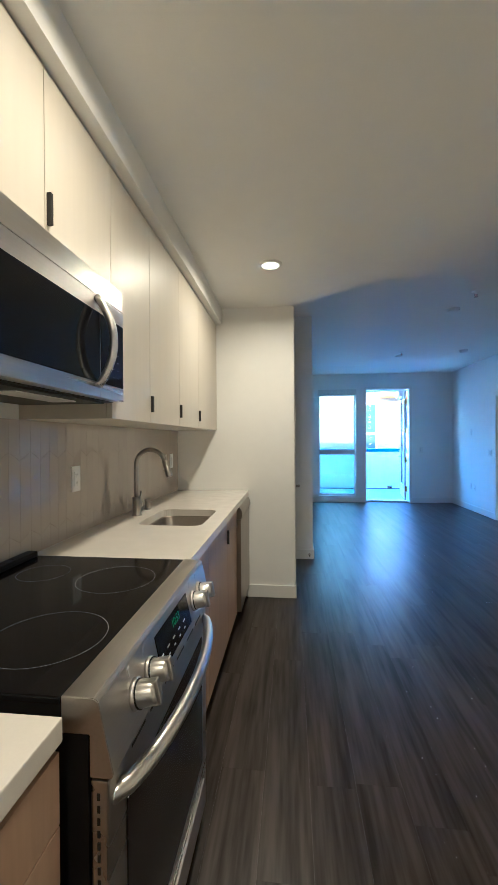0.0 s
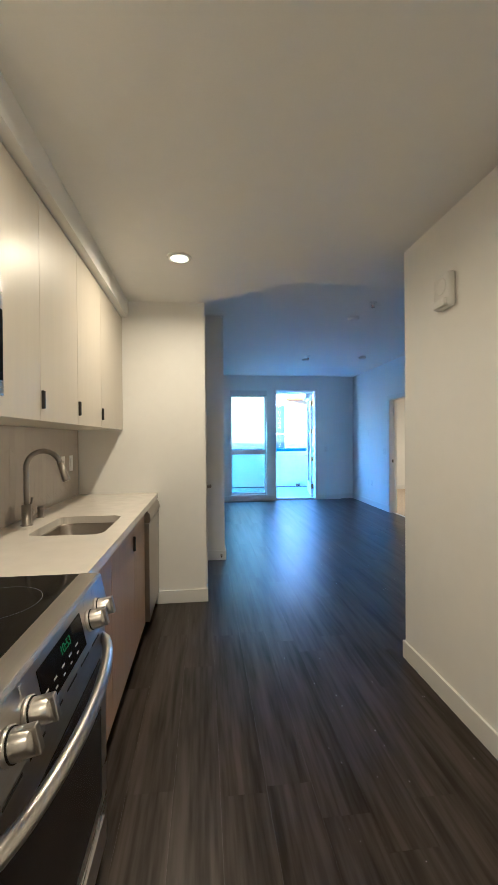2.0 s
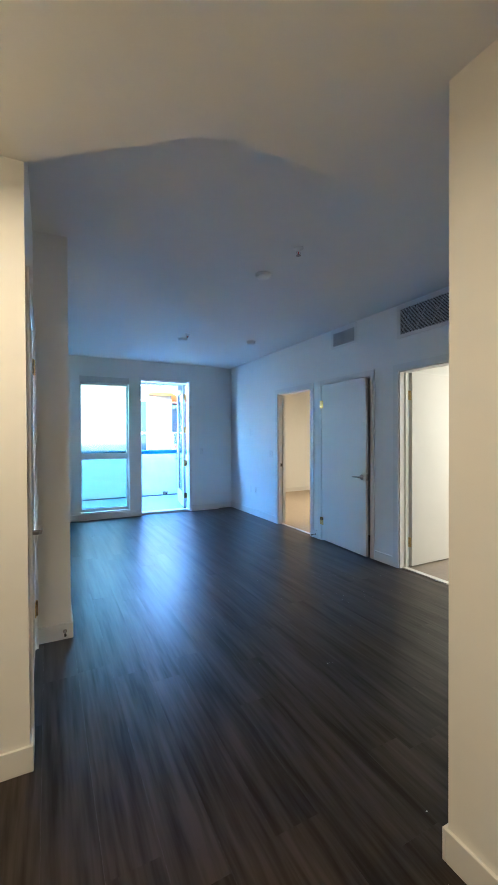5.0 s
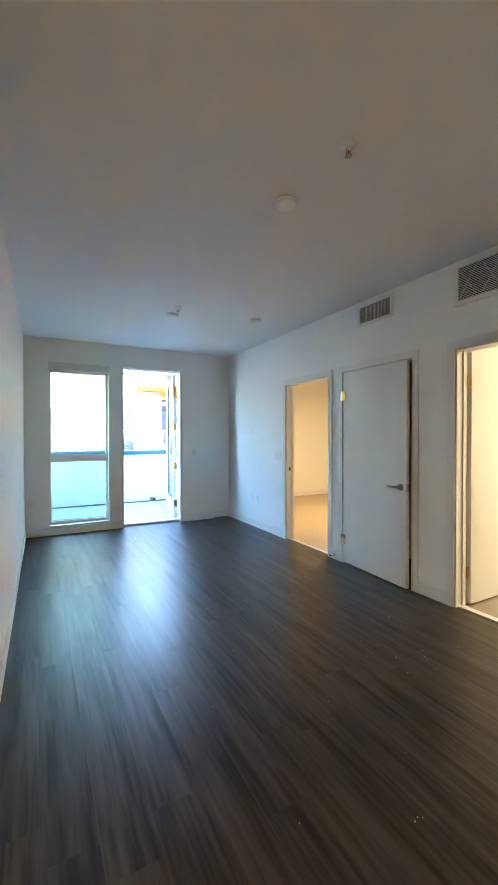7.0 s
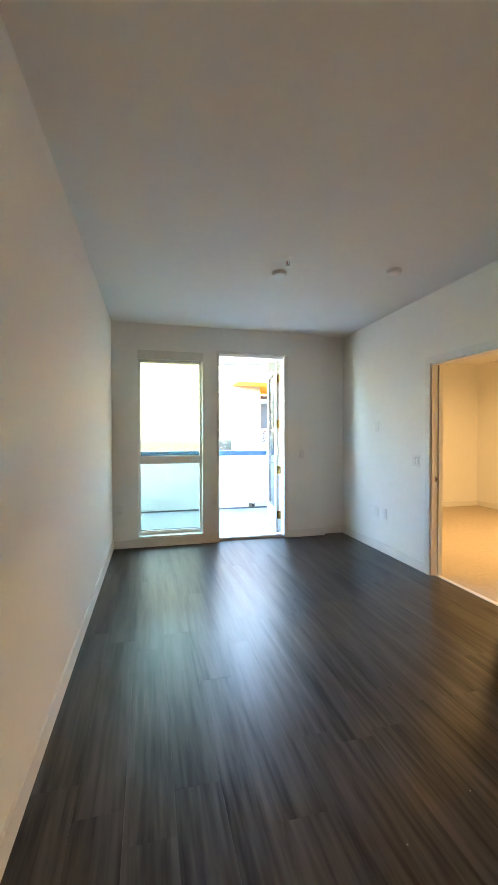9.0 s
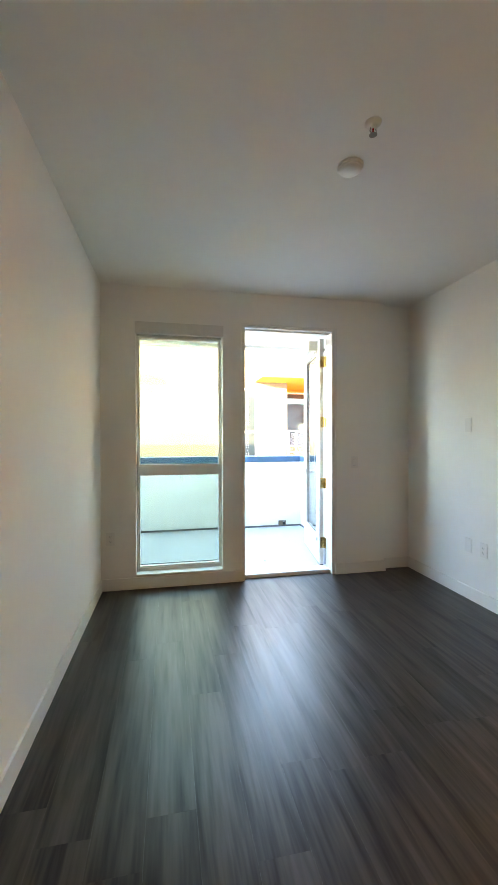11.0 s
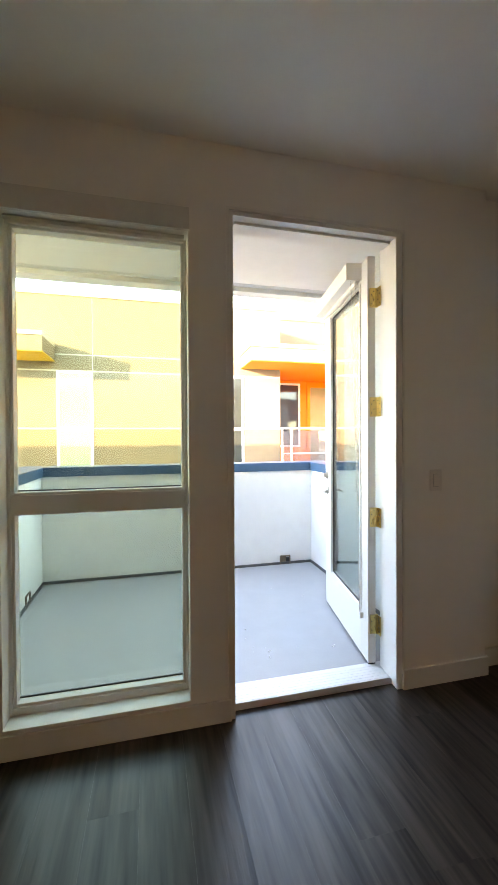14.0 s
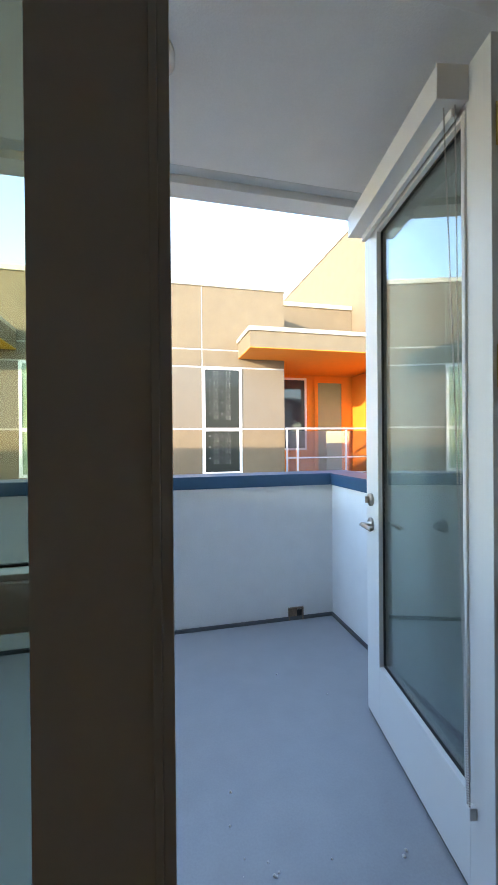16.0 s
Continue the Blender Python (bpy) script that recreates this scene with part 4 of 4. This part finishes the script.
part("bead_chain", bead_chain((0.622, 8.69, 2.25), (0.622, 8.69, 0.25)), PLASTIC, shade, "white bead chain")

bdf = tagged(new("door_4"), "white painted balcony door frame", "door frame", kind="structure")
for x0, x1 in ((BX[0] - 0.014, BX[0]), (BX[1], BX[1] + 0.014)):
    part("edge_bead", boxes((x0, x1, 8.643, 8.6505, 0, BZ + 0.014), bevel=0.002), TRIM, bdf)
part("edge_bead", boxes((BX[0], BX[1], 8.643, 8.65, BZ, BZ + 0.014), bevel=0.002), TRIM, bdf)
part("jamb", boxes((BX[0] + 0.0005, BX[0] + 0.020, 8.651, 8.835, 0.0, BZ - 0.001), bevel=0.002), TRIM, bdf)
part("jamb", boxes((BX[1] - 0.029, BX[1] - 0.0005, 8.651, 8.816, 0.0, BZ - 0.001), bevel=0.002), TRIM, bdf)
part("jamb", boxes((BX[0] + 0.021, BX[1] - 0.030, 8.651, 8.835, BZ - 0.022, BZ - 0.001), bevel=0.002), TRIM, bdf)
part("stop", boxes((BX[1] - 0.035, BX[1] - 0.0295, 8.652, 8.768, 0.03, BZ - 0.023), bevel=0.002), TRIM, bdf)
part("stop", boxes((BX[0] + 0.036, BX[1] - 0.038, 8.70, 8.775, BZ - 0.036, BZ - 0.0225)), TRIM, bdf)
sill = tagged(new("threshold"), "ribbed aluminium balcony door threshold", "threshold", kind="structure")
part("plate", boxes((BX[0] + 0.002, BX[1] - 0.002, 8.705, 8.862, -0.004, 0.035), bevel=0.003), ALU, sill)
for k in range(6):
    part("rib", boxes((BX[0] + 0.021, BX[1] - 0.036, 8.714 + k * 0.022, 8.7348 + k * 0.022, 0.0348, 0.0362), bevel=0.0006), ALU, sill)


def balcony_door():
    """Drawn shut along +y from its hinge, then swung to its open stand."""
    hx, hy = 2.469, 8.832
    d = placed(thing("balcony_door", "white glazed balcony door standing wide open", "door"), (hx, hy, 0.04))
    w, t, z0, z1 = 0.885, 0.045, 0.045, 2.372
    x0, x1, y0, y1 = hx - 0.006 - t, hx - 0.006, hy + 0.0028, hy + w
    gy0, gy1, gz0, gz1 = y0 + 0.103, y1 - 0.140, 0.310, 2.255
    for r in ((y0, gy0, z0, z1), (gy1, y1, z0, z1)):
        part("stile", boxes((x0, x1, r[0], r[1], r[2], r[3]), bevel=0.002), TRIM, d)
    for r in ((z0, gz0), (gz1, z1)):
        part("rail", boxes((x0, x1, gy0 + 0.0003, gy1 - 0.0003, r[0], r[1]), bevel=0.001), TRIM, d)
    for r in ((gy0, gy0 + 0.016, gz0, gz1), (gy1 - 0.016, gy1, gz0, gz1), (gy0 + 0.016, gy1 - 0.016, gz0, gz0 + 0.016), (gy0 + 0.016, gy1 - 0.016, gz1 - 0.016, gz1)):
        part("glazing_bead", boxes((x0 - 0.007, x1 + 0.007, r[0], r[1], r[2], r[3]), bevel=0.003), TRIM, d)
    for r in ((gy0 + 0.016, gy0 + 0.021, gz0 + 0.016, gz1 - 0.016), (gy1 - 0.021, gy1 - 0.016, gz0 + 0.016, gz1 - 0.016), (gy0 + 0.021, gy1 - 0.021, gz0 + 0.016, gz0 + 0.022), (gy0 + 0.021, gy1 - 0.021, gz1 - 0.022, gz1 - 0.016)):
        part("gasket", boxes((x0 + 0.012, x1 - 0.012, r[0], r[1], r[2], r[3])), SLOT, d)
    for dx in (0.016, 0.026):
        p = part("pane", boxes((x0 + dx, x0 + dx + 0.003, gy0 + 0.017, gy1 - 0.017, gz0 + 0.017, gz1 - 0.017)), DOORPANE, d)
        p.visible_shadow = False
    for side, xo in ((-1, x0), (1, x1)):
        lever(d, (xo, y1 - 0.06, 0.935), (side, 0, 0), (0, -1, 0), 0.11)
        b = part("deadbolt", lathe(bmesh.new(), (xo, y1 - 0.06, 1.05), (side, 0, 0), [(0, 0.03), (0.01, 0.03), (0.014, 0.024), (0.014, 0.0)]), NICKEL, d, "satin nickel deadbolt", True)
        part("thumb_turn", boxes((xo + side * 0.022 - 0.009, xo + side * 0.022 + 0.009, y1 - 0.064, y1 - 0.056, 1.035, 1.065), bevel=0.002), NICKEL, b)
    for z in (0.27, 0.885, 1.515, 2.135):
        hinge(d, (hx, hy, z), (-1, 0, 0), (0.20, -1, 0), height=0.11)
    part("sweep", boxes((x0 + 0.004, x1 - 0.004, y0 + 0.002, y1 - 0.002, 0.034, 0.0448)), SLOT, d, "black door sweep")
    # blind box on the room side
    hb = part("blind_cassette", boxes((x0 - 0.092, x0 - 0.0005, y0 + 0.095, y1 - 0.028, 2.275, 2.368), bevel=0.003), TRIM, d, "white roller blind cassette")
    part("end_cap", boxes((x0 - 0.094, x0 - 0.0004, y0 + 0.089, y0 + 0.0945, 2.271, 2.371), bevel=0.002), PLASTIC, hb)
    part("blind_hem", boxes((x0 - 0.034, x0 - 0.014, y0 + 0.12, y1 - 0.05, 2.248, 2.2745), bevel=0.003), PLASTIC, hb)
    part("bead_chain", bead_chain((x0 - 0.055, y0 + 0.122, 2.272), (x0 - 0.018, y0 + 0.088, 0.30), 0.004), NICKEL, hb, "metal bead chain")
    part("bead_chain", bead_chain((x0 - 0.028, y0 + 0.110, 2.272), (x0 - 0.018, y0 + 0.078, 0.30), -0.006), NICKEL, hb, "metal bead chain")
    part("chain_holder", boxes((x0 - 0.022, x0 - 0.0004, y0 + 0.072, y0 + 0.090, 0.270, 0.305), bevel=0.003), PLASTIC, d, "clear plastic chain holder")
    d.matrix_basis = pose(hx, hy, 0.04, 0, 0, -9.4)


balcony_door()
bump_stop = placed(thing("door_bumper", "round nickel door bumper on the parapet", "door bumper"), (2.856, 9.55, 0.93))
part("base", lathe(bmesh.new(), (2.856, 9.55, 0.93), (-1, 0, 0), [(0, 0.03), (0.006, 0.03), (0.012, 0.022), (0.03, 0.02)]), NICKEL, bump_stop, "", True)
part("rubber_tip", lathe(bmesh.new(), (2.826, 9.55, 0.93), (-1, 0, 0), [(0, 0.018), (0.012, 0.016)]), GASKET, bump_stop, "grey rubber tip")

# ======== balcony details ========
structure("deck_joint", boxes((0.262, 2.854, 10.694, 10.709, 0.0305, 0.055), (0.262, 0.277, 8.84, 10.693, 0.0305, 0.055), (2.839, 2.854, 8.85, 10.693, 0.0305, 0.055), bevel=0.004), GASKET, "dark grey sealant strip along the parapet", "trim")
sc = placed(thing("scupper", "dark metal drain scupper in the parapet", "drain"), (2.56, 10.70, 0.03))
RUST = material("worn_flange", (0.20, 0.145, 0.10), 0.55, bump=0.6, scale=70, vary=0.5)
# flat plates: rusty brown lit half, and the opening's shade painted dark beside it
part("lining", boxes((2.515, 2.572, 10.7030, 10.7085, 0.033, 0.112), bevel=0.002), RUST, sc, "rusty brown drain lining")
part("hole", boxes((2.5725, 2.608, 10.7045, 10.7085, 0.033, 0.100)), SLOT, sc, "dark plate painted for the shaded drain opening")
for r in ((2.506, 2.5145, 0.032, 0.12), (2.6085, 2.617, 0.032, 0.12), (2.5147, 2.6083, 0.1125, 0.12)):
    part("flange", boxes((r[0], r[1], 10.688, 10.7095, r[2], r[3]), bevel=0.002), RUST, sc)
sc2 = copy_thing(sc, pose(0.262, 10.25, 0.03, 0, 0, 90))
cl = placed(thing("balcony_light", "round white balcony soffit light", "ceiling light"), (1.565, 9.22, 2.49))
part("base", lathe(bmesh.new(), (1.565, 9.22, 2.49), (0, 0, -1), [(0, 0.08), (0.02, 0.08), (0.035, 0.06), (0.036, 0.0)]), PLASTIC, cl, "", True)
structure("soffit_vent", boxes((-0.2, 3.3, 9.691, 9.749, 2.4885, 2.497)), GRILLE, "grey perforated soffit vent strip", "trim")
rng = random.Random(5)
dust = bmesh.new()
for x, y, n in ((1.90, 9.13, 6), (1.8, 9.3, 4), (2.2, 9.2, 4), (1.4, 9.5, 5), (2.4, 9.9, 3)):
    for k in range(n):
        bmesh.ops.create_icosphere(dust, subdivisions=1, radius=rng.uniform(0.002, 0.006), matrix=Matrix.Translation((x + rng.gauss(0, 0.035 if n == 6 else 0.2), y + rng.gauss(0, 0.03 if n == 6 else 0.2), 0.032)))
tagged(new("grit", mesh_of(dust, "grit", FABRIC)), "pale grit lying on the balcony deck", "grit", kind="stuff")
dust = bmesh.new()
for k in range(26):
    bmesh.ops.create_icosphere(dust, subdivisions=1, radius=rng.uniform(0.0008, 0.0021), matrix=Matrix.Translation((rng.uniform(0.5, 1.2), rng.uniform(1.2, 2.6), 0.001)))
for k in range(40):
    bmesh.ops.create_icosphere(dust, subdivisions=1, radius=rng.uniform(0.0008, 0.002), matrix=Matrix.Translation((rng.uniform(1.2, 3.2), rng.uniform(3.4, 5.2), 0.001)))
for x, y, n in ((2.69, 4.67, 5), (2.39, 4.21, 6), (2.59, 4.19, 3), (1.61, 3.53, 2), (0.96, 2.25, 1), (0.71, 2.15, 1), (0.72, 2.07, 1), (1.34, 2.59, 1)):
    for k in range(n):
        spot = Matrix.Translation((x + rng.gauss(0, 0.014 * n), y + rng.gauss(0, 0.014 * n), 0.0010)) @ Matrix.Diagonal((1.6, 1.0, 0.45, 1))
        bmesh.ops.create_icosphere(dust, subdivisions=1, radius=rng.uniform(0.0018, 0.0032), matrix=spot)
tagged(new("crumbs", mesh_of(dust, "crumbs", FABRIC)), "pale crumbs scattered on the plank floor", "crumbs", kind="stuff")

# ======== building across the courtyard ========
FY = 15.08
nb = placed(thing("apartment_building", "tan stucco apartment building across the courtyard", "building"), (0, FY, -3.5))
body = part("wall", boxes((-12, 3.98, FY + 0.012, FY + 3.5, -3.5, 4.1)), JOINT, nb, "white panel joints")
COLS = [(-12, -4.70), (-4.68, -2.36), (-2.34, 0.11), (0.13, 2.425), (2.445, 3.98)]
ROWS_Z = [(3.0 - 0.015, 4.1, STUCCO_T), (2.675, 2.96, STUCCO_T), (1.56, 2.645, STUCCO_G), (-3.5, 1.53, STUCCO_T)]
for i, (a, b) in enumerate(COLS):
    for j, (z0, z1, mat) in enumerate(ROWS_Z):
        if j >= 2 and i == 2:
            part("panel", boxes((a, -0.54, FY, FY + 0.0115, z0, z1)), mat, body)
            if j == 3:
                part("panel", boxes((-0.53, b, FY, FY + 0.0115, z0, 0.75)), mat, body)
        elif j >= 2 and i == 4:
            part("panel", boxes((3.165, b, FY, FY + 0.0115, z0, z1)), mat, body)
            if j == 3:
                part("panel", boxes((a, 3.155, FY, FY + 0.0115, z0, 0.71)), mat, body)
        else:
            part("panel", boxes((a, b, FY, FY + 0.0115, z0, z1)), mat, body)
part("coping", boxes((-12, 4.01, FY - 0.03, FY + 3.5, 4.1, 4.19), bevel=0.01), CREAM, nb, "cream roof coping")


def far_window(x0, x1, z0, z1, zm, glassmat, y, label, rail=True):
    w = part("window", boxes((x0, x0 + 0.05, y - 0.012, y + 0.02, z0, z1), (x1 - 0.05, x1, y - 0.012, y + 0.02, z0, z1), (x0 + 0.05, x1 - 0.05, y - 0.012, y + 0.02, z0, z0 + 0.05), (x0 + 0.05, x1 - 0.05, y - 0.012, y + 0.02, z1 - 0.05, z1)), WHITE_VINYL, nb, label)
    if rail:
        part("rail", boxes((x0 + 0.05, x1 - 0.05, y - 0.012, y + 0.02, zm - 0.03, zm + 0.03)), WHITE_VINYL, w)
        spans = ((z0 + 0.05, zm - 0.03), (zm + 0.03, z1 - 0.05))
    else:
        spans = ((z0 + 0.05, z1 - 0.05),)
    for a, b in spans:
        part("pane", boxes((x0 + 0.05, x1 - 0.05, y - 0.002, y + 0.006, a, b)), glassmat, w)
    return w


far_window(-0.53, 0.13, 0.76, 2.66, 1.535, PALEBLIND, FY, "white window with pale green glass")
fw = far_window(2.435, 3.16, 0.72, 2.665, 1.535, FILMPANE, FY, "white window with dotted film on dark glass")
dots = bmesh.new()
for i in range(9):
    for x in (2.68, 2.905):
        z = 0.95 + i * 0.2
        if abs(z - 1.535) < 0.06:
            continue
        for dx, dz in ((-0.03, 0.022), (0.03, 0.022), (-0.03, -0.022), (0.03, -0.022), (0.0, 0.1), (-0.115, 0.07)):
            if abs(z + dz - 1.535) > 0.05 and z + dz < 2.6:
                block(dots, x + dx - 0.008, x + dx + 0.008, FY - 0.0035, FY - 0.0022, z + dz - 0.008, z + dz + 0.008)
tagged(part("film_dots", dots, JOINT, fw, "white film dots"), kind="stuff")
# canopies
for name, x0, x1, yb, soffit in (("canopy", 3.10, 6.19, 16.58, ORANGE), ("canopy", -4.2, -0.555, FY - 0.001, YELLOW)):
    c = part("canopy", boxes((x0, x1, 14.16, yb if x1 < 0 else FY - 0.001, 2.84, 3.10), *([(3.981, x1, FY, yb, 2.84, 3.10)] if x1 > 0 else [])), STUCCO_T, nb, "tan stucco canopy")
    part("coping", boxes((x0 - 0.03, x1, 14.13, FY - 0.001, 3.10, 3.17), bevel=0.008), CREAM, c)
    part("soffit", boxes((x0, x1, 14.16, FY - 0.001, 2.825, 2.839), *([(3.981, x1, FY, yb, 2.825, 2.839)] if x1 > 0 else [])), soffit, c, "bright painted soffit")
# recessed terrace
rec = part("recess_wall", boxes((3.981, 6.19, 16.60, 18.5, -3.5, 2.84)), ORANGE, nb, "orange stucco recess wall")
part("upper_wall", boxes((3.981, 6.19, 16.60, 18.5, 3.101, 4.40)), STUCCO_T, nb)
part("upper_coping", boxes((3.981, 6.19, 16.56, 18.5, 4.401, 4.50), bevel=0.01), CREAM, nb, "cream coping")
far_window(4.35, 5.03, 1.10, 2.76, 1.5, DARKPANE, 16.585, "dark window in the orange recess", False)
dr = part("door", boxes((5.22, 5.31, 16.57, 16.598, 0.25, 2.80), (5.91, 6.0, 16.57, 16.598, 0.25, 2.80), (5.31, 5.91, 16.57, 16.598, 2.66, 2.80), (5.31, 5.91, 16.57, 16.598, 0.25, 0.6)), ORANGE, nb, "orange terrace door")
part("pane", boxes((5.31, 5.91, 16.583, 16.59, 0.6, 2.66)), PALEBLIND, dr)
part("terrace", boxes((3.981, 6.19, 14.2, 16.6, 0.1, 0.25)), STUCCO_G, nb, "terrace slab")
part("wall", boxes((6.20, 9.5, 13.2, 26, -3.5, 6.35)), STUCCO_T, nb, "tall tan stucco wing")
part("coping", boxes((6.17, 9.5, 13.2, 26, 6.351, 6.46)), CREAM, nb, "cream coping")
part("recess_side", boxes((6.191, 6.1995, 14.3, 16.6, 0.25, 2.82)), ORANGE, nb, "orange recess side wall")
# terrace railing
rail = placed(thing("terrace_railing", "grey metal railing along the terrace", "railing"), (5.0, 14.98, 0.25))
for x in (3.99, 4.20, 5.19, 6.10):
    part("post", boxes((x - 0.017, x + 0.017, 14.963, 14.997, 0.25, 1.53), bevel=0.004), RAILPAINT, rail)
part("top_rail", boxes((3.96, 6.18, 14.95, 15.01, 1.531, 1.565), bevel=0.005), RAILPAINT, rail)
for z in (0.42, 0.70, 1.0):
    part("rail", boxes((3.96, 6.18, 14.97, 14.99, z - 0.012, z + 0.012)), RAILPAINT, rail)
for a, b in ((4.02, 4.17), (4.23, 5.16), (5.22, 6.07)):
    p = part("panel", boxes((a, b, 14.978, 14.982, 0.46, 1.50)), glass("rail_screen", (0.70, 0.68, 0.72), 0.12), rail, "clear screen panel")
    p.visible_shadow = False


# ======== tiles and planks ========
def chevron(width, length, rise, thick):
    """An upright tile with slanted ends, facing +x, with softened edges."""
    bm = bmesh.new()
    w = width / 2
    shape = [(-w, 0), (w, rise), (w, length + rise), (-w, length)]
    back = [bm.verts.new((0, y, z)) for y, z in shape]
    mid = [bm.verts.new((thick - 0.0003, y, z)) for y, z in shape]
    front = [bm.verts.new((thick, y * (1 - 0.0005 / w), z + (0.0005 if k < 2 else -0.0005))) for k, (y, z) in enumerate(shape)]
    for a, b in ((back, mid), (mid, front)):
        for k in range(4):
            bm.faces.new((a[k], a[(k + 1) % 4], b[(k + 1) % 4], b[k]))
    bm.faces.new(front)
    bmesh.ops.recalc_face_normals(bm, faces=bm.faces)
    return bm


splash = structure("backsplash", boxes((-0.970, -0.961, 0.0, 3.448, 0.9105, 1.4245)), GROUT, "taupe glazed chevron tile backsplash", "backsplash")
PW, TL, RISE = 0.0592, 0.300, 0.034
for i in range(58):
    y = 3.447 - PW / 2 - i * PW
    if y < 0.03:
        break
    up = i % 2
    rise = RISE if up else -RISE
    for k in range(3):
        zz = 1.2885 - rise / 2 + (k - 2) * TL
        lo, hi = 0.911 - zz, 1.424 - zz
        key = "tile_%d_%d" % (up, k)
        me = bpy.data.meshes.get(key)
        if me is None:
            bm = chevron(PW - 0.0004, TL - 0.0004, rise, 0.006)
            for z, way in ((lo, -1), (hi, 1)):
                bmesh.ops.bisect_plane(bm, geom=list(bm.verts) + list(bm.edges) + list(bm.faces), plane_co=(0, 0, z), plane_no=(0, 0, way), clear_outer=True)
            me = mesh_of(bm, key, TILE)
        if not me.polygons:
            continue
        t = new("tile", me)
        t.parent = splash
        t.location = (-0.961, y, zz)

PL, PWID, GAP = 1.22, 0.178, 0.00015
rngp = random.Random(11)
bm = bmesh.new()
block(bm, -PWID / 2 + GAP, PWID / 2 - GAP, -PL / 2 + GAP, PL / 2 - GAP, -0.006, 0.0)
plank_mesh = mesh_of(bm, "plank", PLANK)
x = -0.97 + PWID / 2
while x - PWID / 2 < 3.42:
    y = -1.75 - rngp.uniform(0, PL)
    while y < 8.74:
        a, b = max(y, -1.75), min(y + PL, 8.735)
        if b - a > 0.05 and not (x < -0.15 and a > 3.5 and b < 9) and not (x > 1.45 and b < 2.35):
            if b - a > PL - 0.001 and x + PWID / 2 < 3.44:
                p = new("plank", plank_mesh)
                p.location = (x, (a + b) / 2, 0)
            else:
                p = new("plank", mesh_of(boxes((-PWID / 2 + GAP, min(PWID / 2 - GAP, 3.44 - x), -(b - a) / 2 + GAP, (b - a) / 2 - GAP, -0.006, 0.0)), "plank_cut", PLANK))
                p.location = (x, (a + b) / 2, 0)
            p.parent = floor
            p.rotation_euler = (0, radians(rngp.uniform(-0.16, 0.16)), 0)
        y += PL
    x += PWID
